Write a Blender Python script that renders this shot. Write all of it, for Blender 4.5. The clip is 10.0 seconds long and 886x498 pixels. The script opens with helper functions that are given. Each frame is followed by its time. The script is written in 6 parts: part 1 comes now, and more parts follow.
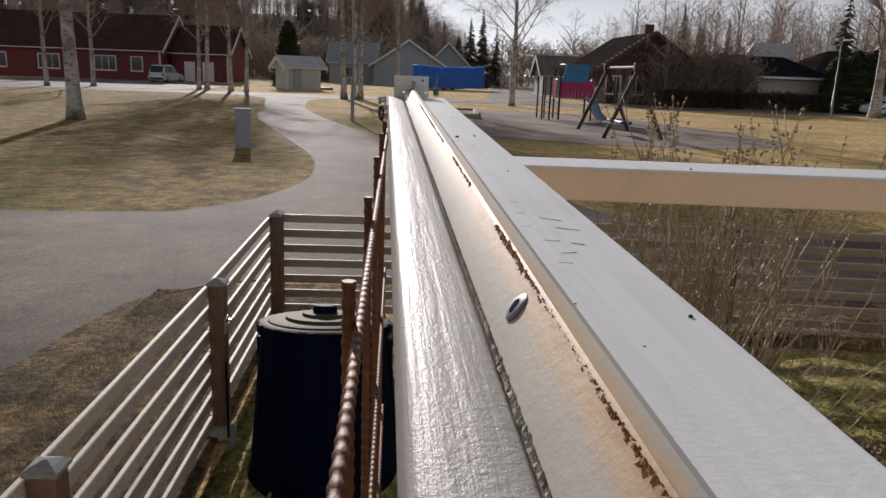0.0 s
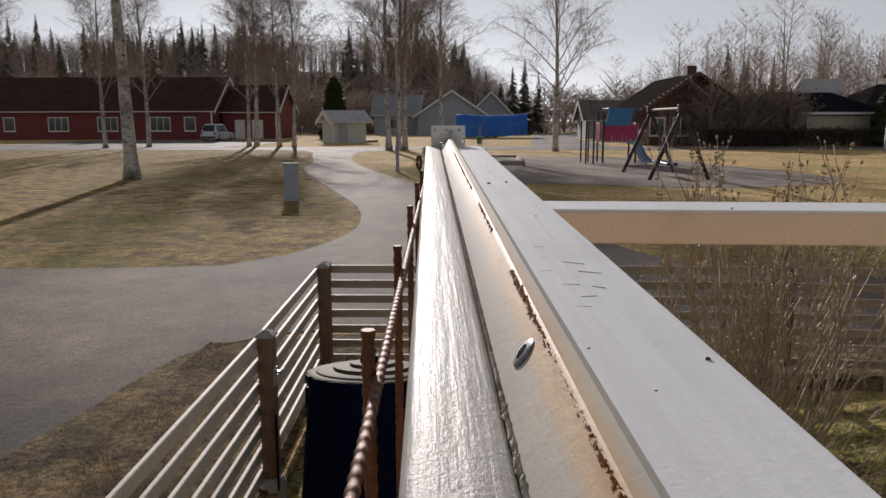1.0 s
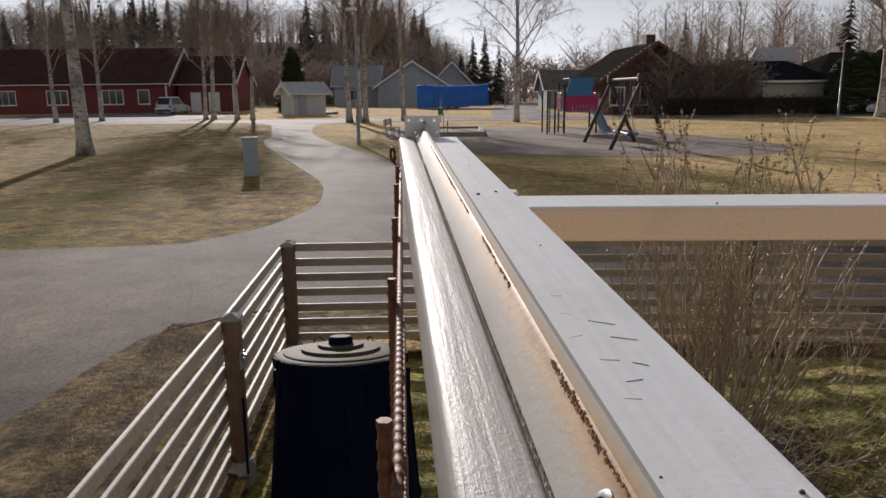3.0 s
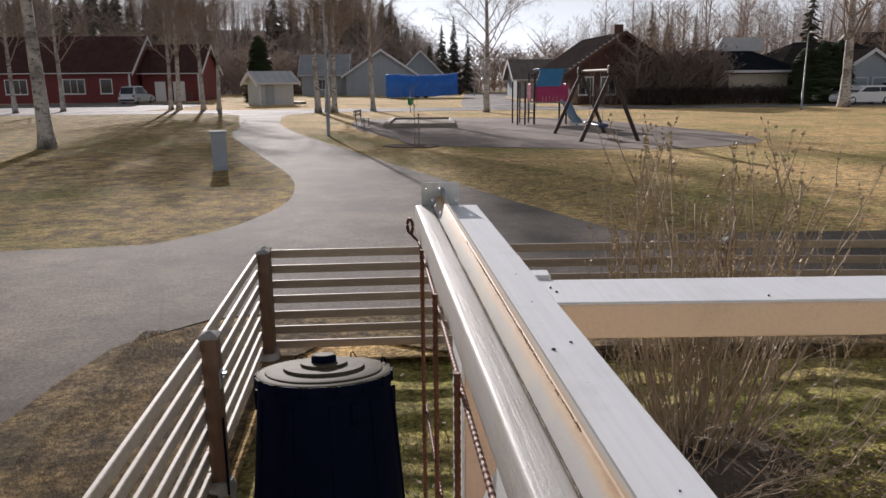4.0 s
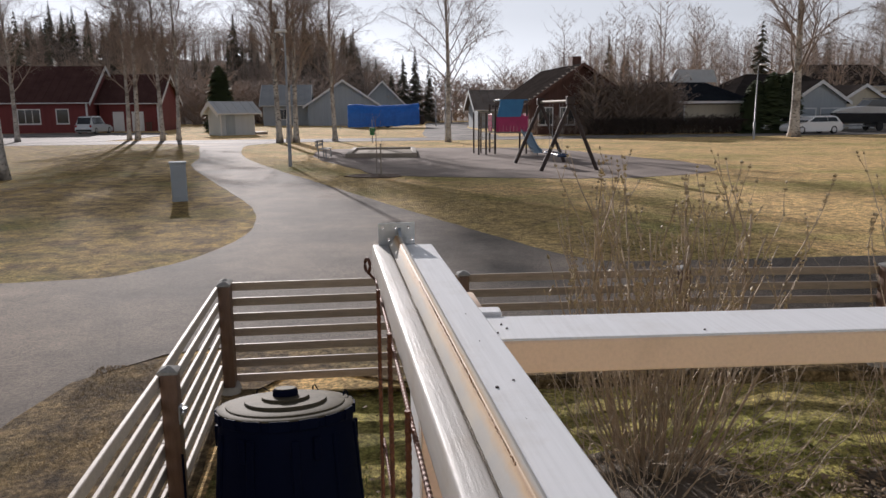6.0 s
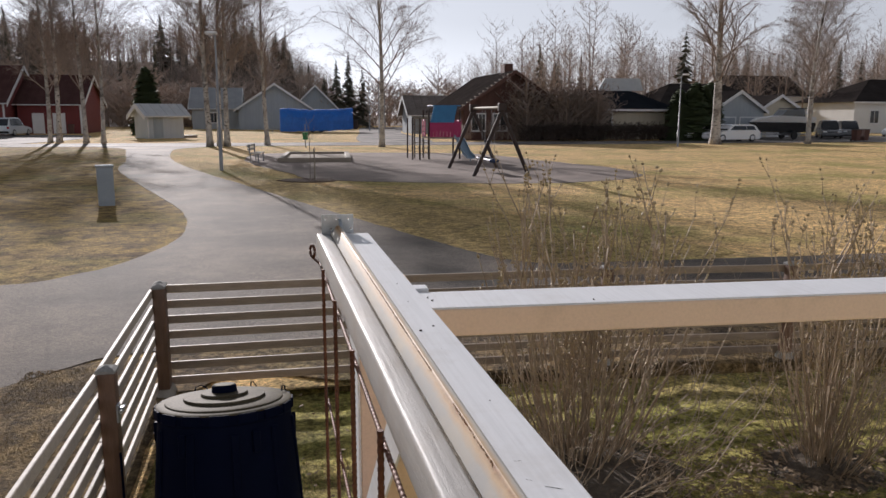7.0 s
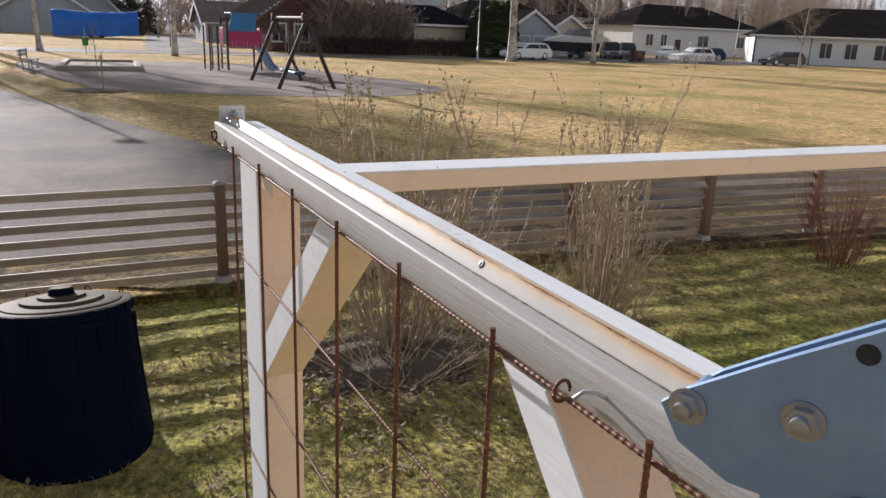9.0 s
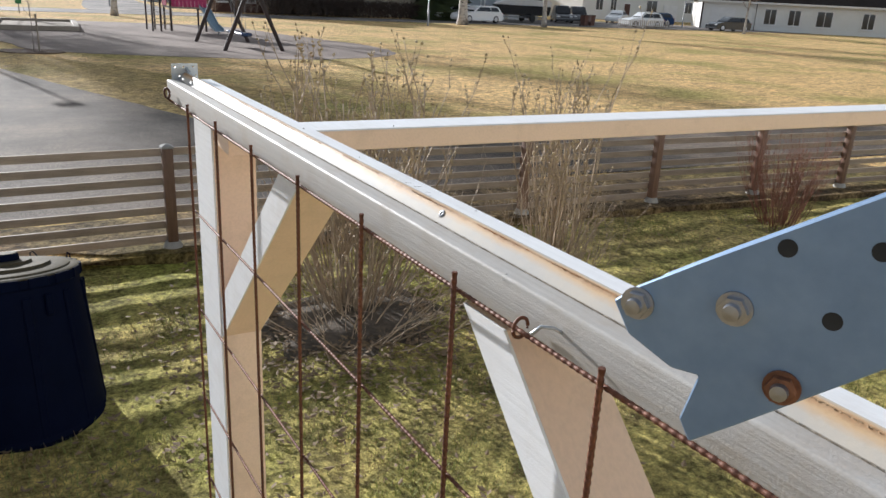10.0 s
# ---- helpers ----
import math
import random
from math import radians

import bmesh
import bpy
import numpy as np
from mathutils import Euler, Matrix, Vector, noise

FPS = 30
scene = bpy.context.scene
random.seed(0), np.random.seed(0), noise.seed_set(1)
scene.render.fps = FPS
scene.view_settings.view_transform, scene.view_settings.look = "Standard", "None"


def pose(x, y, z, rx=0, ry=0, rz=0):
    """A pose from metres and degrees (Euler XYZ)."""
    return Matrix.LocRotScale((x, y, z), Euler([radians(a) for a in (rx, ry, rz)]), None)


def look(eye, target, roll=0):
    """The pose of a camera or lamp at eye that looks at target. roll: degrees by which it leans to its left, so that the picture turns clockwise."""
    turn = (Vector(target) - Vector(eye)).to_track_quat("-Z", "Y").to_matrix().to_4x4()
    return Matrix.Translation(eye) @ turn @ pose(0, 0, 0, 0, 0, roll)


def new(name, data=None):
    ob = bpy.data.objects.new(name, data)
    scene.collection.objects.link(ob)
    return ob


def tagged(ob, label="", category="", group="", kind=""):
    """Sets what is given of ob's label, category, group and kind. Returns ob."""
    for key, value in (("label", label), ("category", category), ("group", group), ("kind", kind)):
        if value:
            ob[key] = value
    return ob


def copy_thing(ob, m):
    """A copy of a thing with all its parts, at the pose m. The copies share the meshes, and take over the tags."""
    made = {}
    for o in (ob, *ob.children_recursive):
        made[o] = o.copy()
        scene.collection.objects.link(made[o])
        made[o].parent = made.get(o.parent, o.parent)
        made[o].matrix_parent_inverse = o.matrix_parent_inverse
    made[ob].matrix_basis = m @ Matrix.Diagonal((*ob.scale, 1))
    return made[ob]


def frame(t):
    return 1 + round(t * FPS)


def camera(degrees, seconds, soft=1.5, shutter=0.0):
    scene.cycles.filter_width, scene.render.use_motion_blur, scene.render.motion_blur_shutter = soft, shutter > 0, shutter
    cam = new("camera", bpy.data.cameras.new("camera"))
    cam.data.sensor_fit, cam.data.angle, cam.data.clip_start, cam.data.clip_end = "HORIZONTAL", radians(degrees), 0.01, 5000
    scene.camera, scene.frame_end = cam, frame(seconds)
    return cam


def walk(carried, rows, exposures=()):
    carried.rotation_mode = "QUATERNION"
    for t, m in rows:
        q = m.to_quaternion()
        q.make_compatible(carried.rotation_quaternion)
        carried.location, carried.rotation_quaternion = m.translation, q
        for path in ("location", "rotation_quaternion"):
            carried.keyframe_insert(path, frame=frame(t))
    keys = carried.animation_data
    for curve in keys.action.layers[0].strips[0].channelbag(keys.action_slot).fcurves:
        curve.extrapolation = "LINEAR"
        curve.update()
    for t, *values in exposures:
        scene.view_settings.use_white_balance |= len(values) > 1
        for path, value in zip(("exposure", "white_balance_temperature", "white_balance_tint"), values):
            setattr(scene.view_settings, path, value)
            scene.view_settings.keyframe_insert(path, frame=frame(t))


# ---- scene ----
cam = camera(60.8, 10.0)
PATH = [
    (0, (0.0439, 0.2428, 2.1386), (0.1220, 2.1887, 1.6832), 2.07),
    (0.5, (0.0460, 0.2448, 2.1365), (0.0181, 2.2109, 1.7712), 1.03),
    (1, (0.0562, 0.2431, 2.1384), (0.0076, 2.2143, 1.8040), -0.15),
    (1.5, (0.0607, 0.2435, 2.1385), (-0.0004, 2.2147, 1.8063), -0.83),
    (2, (0.0607, 0.2439, 2.1382), (0.0165, 2.2134, 1.7932), -0.97),
    (2.5, (0.0603, 0.2454, 2.1383), (0.0602, 2.2093, 1.7604), -0.77),
    (4, (-0.0420, 0.3998, 2.2897), (0.0864, 2.3468, 1.8509), -0.55),
    (4.5, (-0.0335, 0.3849, 2.3022), (0.1193, 2.3346, 1.8832), -0.65),
    (5, (-0.0330, 0.3769, 2.3066), (0.1373, 2.3303, 1.9126), -0.71),
    (6.5, (-0.0352, 0.3085, 2.3157), (0.2589, 2.2545, 1.9596), -0.25),
    (7, (-0.0591, 0.1551, 2.3186), (0.3401, 2.0830, 1.9665), 0.12),
    (7.5, (-0.1163, 0.0121, 2.3471), (0.4148, 1.9043, 1.9764), 0.61),
    (8, (-0.2242, -0.0978, 2.3591), (0.4396, 1.7417, 1.9402), 1.14),
    (8.5, (-0.3030, -0.1927, 2.3322), (0.4752, 1.5835, 1.8429), 1.69),
    (9, (-0.3224, -0.2395, 2.3196), (0.5450, 1.4743, 1.7624), 2.18),
    (9.5, (-0.3408, -0.2653, 2.3157), (0.5887, 1.3983, 1.7085), 2.66),
    (10, (-0.3479, -0.2665, 2.3113), (0.6213, 1.3620, 1.6721), 2.88),
]
walk(cam, [(t, look(eye, target, roll)) for t, eye, target, roll in PATH], [(0, -0.20, 5950, 17), (1.2, -0.26, 6000, 17), (2.5, -0.26, 6000, 17), (4.0, 0.14, 5850, 17), (6.5, 0.10, 5850, 17), (8.0, 0.10, 5700, 18), (9.0, 0.50, 5700, 16), (10, 0.70, 5550, 11)])

# ---- world, sun, exposure ----
SUN_AZ, SUN_EL = -12.0, 17.6   # degrees from +y (negative: towards -x), above the horizon
world = bpy.data.worlds.new("sky")
scene.world = world
world.use_nodes = True
wn = world.node_tree.nodes
sky = wn.new("ShaderNodeTexSky")
sky.sky_type, sky.sun_disc = "NISHITA", False
sky.sun_elevation, sky.sun_rotation = radians(SUN_EL), radians(SUN_AZ)
sky.air_density, sky.dust_density, sky.ozone_density = 1.0, 0.12, 1.0
soft = wn.new("ShaderNodeHueSaturation")   # thin haze: a paler sky
soft.inputs["Saturation"].default_value = 0.07
world.node_tree.links.new(sky.outputs[0], soft.inputs["Color"])
warm = wn.new("ShaderNodeMix")
warm.data_type, warm.blend_type = "RGBA", "MULTIPLY"
warm.inputs[0].default_value, warm.inputs[7].default_value = 1.0, (1.0, 1.0, 0.955, 1)
world.node_tree.links.new(soft.outputs[0], warm.inputs[6])
world.node_tree.links.new(warm.outputs[2], wn["Background"].inputs[0])
wn["Background"].inputs[1].default_value = 0.082
sun_lamp = bpy.data.lights.new("sun", "SUN")
sun_lamp.energy, sun_lamp.angle, sun_lamp.color = 5.0, radians(0.6), (1.0, 0.9, 0.76)
sun = new("sun", sun_lamp)
to_sun = Vector((math.sin(radians(SUN_AZ)) * math.cos(radians(SUN_EL)), math.cos(radians(SUN_AZ)) * math.cos(radians(SUN_EL)), math.sin(radians(SUN_EL))))
sun.matrix_world = look((0, 0, 30), Vector((0, 0, 30)) - to_sun)


# ---- materials ----
def ramp(nt, source, stops):
    r = nt.nodes.new("ShaderNodeValToRGB")
    while len(r.color_ramp.elements) < len(stops):
        r.color_ramp.elements.new(0.5)
    for e, (p, c) in zip(r.color_ramp.elements, stops):
        e.position, e.color = p, (*c, 1)
    nt.links.new(source, r.inputs[0])
    return r.outputs[0]


def noise_node(nt, vec, scale, detail=6.0, rough=0.6, stretch=None):
    if stretch:
        m = nt.nodes.new("ShaderNodeMapping")
        m.inputs["Scale"].default_value = stretch
        nt.links.new(vec, m.inputs[0])
        vec = m.outputs[0]
    n = nt.nodes.new("ShaderNodeTexNoise")
    n.inputs["Scale"].default_value, n.inputs["Detail"].default_value, n.inputs["Roughness"].default_value = scale, detail, rough
    nt.links.new(vec, n.inputs["Vector"])
    return n.outputs["Fac"]


def mix_color(nt, fac, a, b, mode="MIX"):
    m = nt.nodes.new("ShaderNodeMix")
    m.data_type, m.blend_type = "RGBA", mode
    for sock, v in ((m.inputs[0], fac), (m.inputs[6], a), (m.inputs[7], b)):
        if hasattr(v, "links"):
            nt.links.new(v, sock)
        elif isinstance(v, tuple):
            sock.default_value = (*v, 1)
        else:
            sock.default_value = v
    return m.outputs[2]


def blank(name):
    m = bpy.data.materials.new(name)
    m.use_nodes = True
    nt = m.node_tree
    b = nt.nodes["Principled BSDF"]
    tc = nt.nodes.new("ShaderNodeTexCoord")
    return m, nt, b, tc.outputs["Object"]


def add_bump(nt, b, height, strength, dist):
    n = nt.nodes.new("ShaderNodeBump")
    n.inputs["Strength"].default_value, n.inputs["Distance"].default_value = strength, dist
    nt.links.new(height, n.inputs["Height"])
    nt.links.new(n.outputs[0], b.inputs["Normal"])


def surface(name, dark, light, rough=0.6, scale=4.0, fine=60.0, bump=0.3, dist=0.003, metal=0.0, stretch=None, spec=0.5, vary=0.0):
    """Two-scale noise between two colours, with fine relief."""
    m, nt, b, vec = blank(name)
    big = noise_node(nt, vec, scale, 5, 0.6, stretch)
    small = noise_node(nt, vec, fine, 6, 0.65, stretch)
    f = nt.nodes.new("ShaderNodeMath")
    f.operation = "MULTIPLY_ADD"
    nt.links.new(small, f.inputs[0])
    f.inputs[1].default_value = 0.5
    h = nt.nodes.new("ShaderNodeMath")
    h.operation = "MULTIPLY"
    nt.links.new(big, h.inputs[0])
    h.inputs[1].default_value = 0.5
    nt.links.new(h.outputs[0], f.inputs[2])
    col = ramp(nt, f.outputs[0], [(0.3, dark), (0.7, light)])
    if vary:
        oi = nt.nodes.new("ShaderNodeObjectInfo")
        v = ramp(nt, oi.outputs["Random"], [(0.0, (1 - vary,) * 3), (1.0, (1.0, 1.0, 1.0))])
        col = mix_color(nt, 1.0, col, v, "MULTIPLY")
    nt.links.new(col, b.inputs["Base Color"])
    b.inputs["Roughness"].default_value, b.inputs["Metallic"].default_value = rough, metal
    b.inputs["Specular IOR Level"].default_value = spec
    if bump:
        add_bump(nt, b, small, bump, dist)
    return m


def grass_material(name, straw, brown, green, green_at):
    m, nt, b, vec = blank(name)
    n1 = noise_node(nt, vec, 0.22, 6, 0.62)
    n2 = noise_node(nt, vec, 1.7, 6, 0.65)
    n3 = noise_node(nt, vec, 22.0, 8, 0.75)
    n4 = noise_node(nt, vec, 95.0, 4, 0.7)
    n5 = noise_node(nt, vec, 5.5, 7, 0.72)
    base = mix_color(nt, ramp(nt, n2, [(0.42, (0, 0, 0)), (0.58, (1, 1, 1))]), straw, brown)
    col = mix_color(nt, ramp(nt, n1, [(green_at, (0, 0, 0)), (green_at + 0.16, (1, 1, 1))]), base, green)
    col = mix_color(nt, 0.85, col, ramp(nt, n3, [(0.34, (0.28, 0.26, 0.24)), (0.62, (1.5, 1.45, 1.35))]), "MULTIPLY")
    col = mix_color(nt, 0.8, col, ramp(nt, n5, [(0.38, (0.40, 0.38, 0.36)), (0.60, (1.45, 1.40, 1.28))]), "MULTIPLY")
    col = mix_color(nt, 0.5, col, ramp(nt, n4, [(0.3, (0.45, 0.45, 0.45)), (0.65, (1.3, 1.3, 1.3))]), "MULTIPLY")
    nt.links.new(col, b.inputs["Base Color"])
    b.inputs["Roughness"].default_value, b.inputs["Specular IOR Level"].default_value = 0.95, 0.15
    add_bump(nt, b, n3, 0.9, 0.05)
    return m


def asphalt_material(name, dark, light):
    m, nt, b, vec = blank(name)
    n1 = noise_node(nt, vec, 0.35, 6, 0.65)
    n2 = noise_node(nt, vec, 3.0, 5, 0.6)
    n3 = noise_node(nt, vec, 170.0, 4, 0.8)
    n6 = noise_node(nt, vec, 38.0, 5, 0.85)
    v = nt.nodes.new("ShaderNodeTexVoronoi")
    v.feature = "DISTANCE_TO_EDGE"
    v.inputs["Scale"].default_value = 0.28
    nt.links.new(vec, v.inputs["Vector"])
    # Broad blotches put the soft shade of birch crowns into the asphalt tone.
    n5 = noise_node(nt, vec, 0.30, 3, 0.5)
    col = ramp(nt, n1, [(0.35, dark), (0.65, light)])
    col = mix_color(nt, 0.8, col, ramp(nt, n5, [(0.42, (0.55, 0.55, 0.56)), (0.58, (1.35, 1.31, 1.26))]), "MULTIPLY")
    col = mix_color(nt, 0.4, col, ramp(nt, n2, [(0.3, (0.6, 0.6, 0.6)), (0.7, (1.2, 1.2, 1.2))]), "MULTIPLY")
    col = mix_color(nt, 0.6, col, ramp(nt, n3, [(0.32, (0.35, 0.35, 0.35)), (0.66, (1.5, 1.5, 1.5))]), "MULTIPLY")
    col = mix_color(nt, 0.8, col, ramp(nt, n6, [(0.38, (0.35, 0.35, 0.35)), (0.62, (1.7, 1.66, 1.6))]), "MULTIPLY")
    col = mix_color(nt, 1.0, col, ramp(nt, v.outputs["Distance"], [(0.0, (0.82, 0.82, 0.82)), (0.004, (1, 1, 1))]), "MULTIPLY")
    nt.links.new(col, b.inputs["Base Color"])
    b.inputs["Roughness"].default_value = 0.84
    b.inputs["Specular IOR Level"].default_value = 0.2
    add_bump(nt, b, n3, 0.55, 0.006)
    return m


def paint_material(name, color, dirt, rough, streak=0.25, chips=0.0, bump=0.5, spec=0.3):
    """Brush-painted timber: grain along y, faint dirt, small chips down to grey wood."""
    m, nt, b, vec = blank(name)
    grain = noise_node(nt, vec, 1.0, 6, 0.6, (190.0, 6.0, 190.0))
    fine = noise_node(nt, vec, 420.0, 4, 0.7)
    stain = noise_node(nt, vec, 9.0, 6, 0.7)
    col = mix_color(nt, ramp(nt, stain, [(0.5, (0, 0, 0)), (0.78, (1, 1, 1))]), color, dirt)
    col = mix_color(nt, streak, col, ramp(nt, grain, [(0.3, (0.7, 0.7, 0.7)), (0.6, (1.05, 1.05, 1.05))]), "MULTIPLY")
    if chips:
        c = noise_node(nt, vec, 34.0, 7, 0.72, (1.0, 0.35, 1.0))
        col = mix_color(nt, ramp(nt, c, [(chips, (0, 0, 0)), (chips + 0.015, (1, 1, 1))]), col, (0.09, 0.075, 0.06))
    nt.links.new(col, b.inputs["Base Color"])
    b.inputs["Roughness"].default_value = rough
    b.inputs["Specular IOR Level"].default_value = spec
    mixh = mix_color(nt, 0.35, grain, fine)
    add_bump(nt, b, mixh, bump, 0.0012)
    return m


def bark_material():
    m, nt, b, vec = blank("birch_bark")
    marks = noise_node(nt, vec, 1.0, 6, 0.7, (5.0, 5.0, 8.5))
    big = noise_node(nt, vec, 0.9, 4, 0.6)
    col = ramp(nt, marks, [(0.38, (0.03, 0.026, 0.024)), (0.44, (0.42, 0.39, 0.355)), (0.68, (0.62, 0.58, 0.53))])
    col = mix_color(nt, ramp(nt, big, [(0.46, (0, 0, 0)), (0.66, (1, 1, 1))]), col, (0.11, 0.092, 0.08))
    nt.links.new(col, b.inputs["Base Color"])
    b.inputs["Roughness"].default_value = 0.8
    add_bump(nt, b, marks, 0.6, 0.02)
    return m


def glass_material(name, tint):
    m, nt, b, vec = blank(name)
    n = noise_node(nt, vec, 0.6, 3, 0.5)
    nt.links.new(ramp(nt, n, [(0.35, tint), (0.65, tuple(c * 1.8 for c in tint))]), b.inputs["Base Color"])
    b.inputs["Roughness"].default_value = 0.06
    return m


def seam_rust():
    m, nt, b, vec = blank("rust_seam")
    n = noise_node(nt, vec, 150.0, 6, 0.7)
    k = noise_node(nt, vec, 26.0, 5, 0.7)
    col = ramp(nt, n, [(0.32, (0.09, 0.036, 0.014)), (0.5, (0.32, 0.14, 0.05)), (0.68, (0.5, 0.33, 0.17))])
    col = mix_color(nt, ramp(nt, k, [(0.44, (0, 0, 0)), (0.56, (1, 1, 1))]), col, (0.40, 0.29, 0.18))
    nt.links.new(col, b.inputs["Base Color"])
    b.inputs["Roughness"].default_value = 0.9
    b.inputs["Specular IOR Level"].default_value = 0.1
    add_bump(nt, b, n, 0.8, 0.002)
    return m


def angle_iron_material():
    """Painted steel flange: grey-cream coat, rust bleeding from the corner on its +x side."""
    m, nt, b, vec = blank("painted_angle_iron")
    sep = nt.nodes.new("ShaderNodeSeparateXYZ")
    nt.links.new(vec, sep.inputs[0])
    n = noise_node(nt, vec, 45.0, 7, 0.7, (1.0, 0.45, 1.0))
    off = nt.nodes.new("ShaderNodeMath")
    off.operation = "SUBTRACT"
    nt.links.new(sep.outputs["X"], off.inputs[0])
    off.inputs[1].default_value = 0.0380
    away = nt.nodes.new("ShaderNodeMath")
    away.operation = "ABSOLUTE"
    nt.links.new(off.outputs[0], away.inputs[0])
    add = nt.nodes.new("ShaderNodeMath")   # noise reach less the distance from the upper edge, raised above nought
    add.operation = "MULTIPLY_ADD"
    nt.links.new(n, add.inputs[0])
    add.inputs[1].default_value = 0.0072
    less = nt.nodes.new("ShaderNodeMath")
    less.operation = "SUBTRACT"
    less.inputs[0].default_value = 0.1
    nt.links.new(away.outputs[0], less.inputs[1])
    nt.links.new(less.outputs[0], add.inputs[2])
    rusty = ramp(nt, add.outputs[0], [(0.1018, (0, 0, 0)), (0.1034, (1, 1, 1))])
    halo = ramp(nt, add.outputs[0], [(0.0975, (0, 0, 0)), (0.1020, (0.8, 0.8, 0.8))])
    patch = noise_node(nt, vec, 7.0, 6, 0.65)
    col = mix_color(nt, ramp(nt, patch, [(0.42, (0, 0, 0)), (0.66, (1, 1, 1))]), (0.45, 0.44, 0.42), (0.55, 0.50, 0.42))
    col = mix_color(nt, halo, col, (0.56, 0.36, 0.17))
    r = noise_node(nt, vec, 210.0, 5, 0.7)
    col = mix_color(nt, rusty, col, ramp(nt, r, [(0.35, (0.08, 0.028, 0.01)), (0.65, (0.36, 0.15, 0.05))]))
    nt.links.new(col, b.inputs["Base Color"])
    b.inputs["Roughness"].default_value = 0.55
    b.inputs["Specular IOR Level"].default_value = 0.12
    add_bump(nt, b, mix_color(nt, 0.5, r, patch), 0.35, 0.0012)
    return m


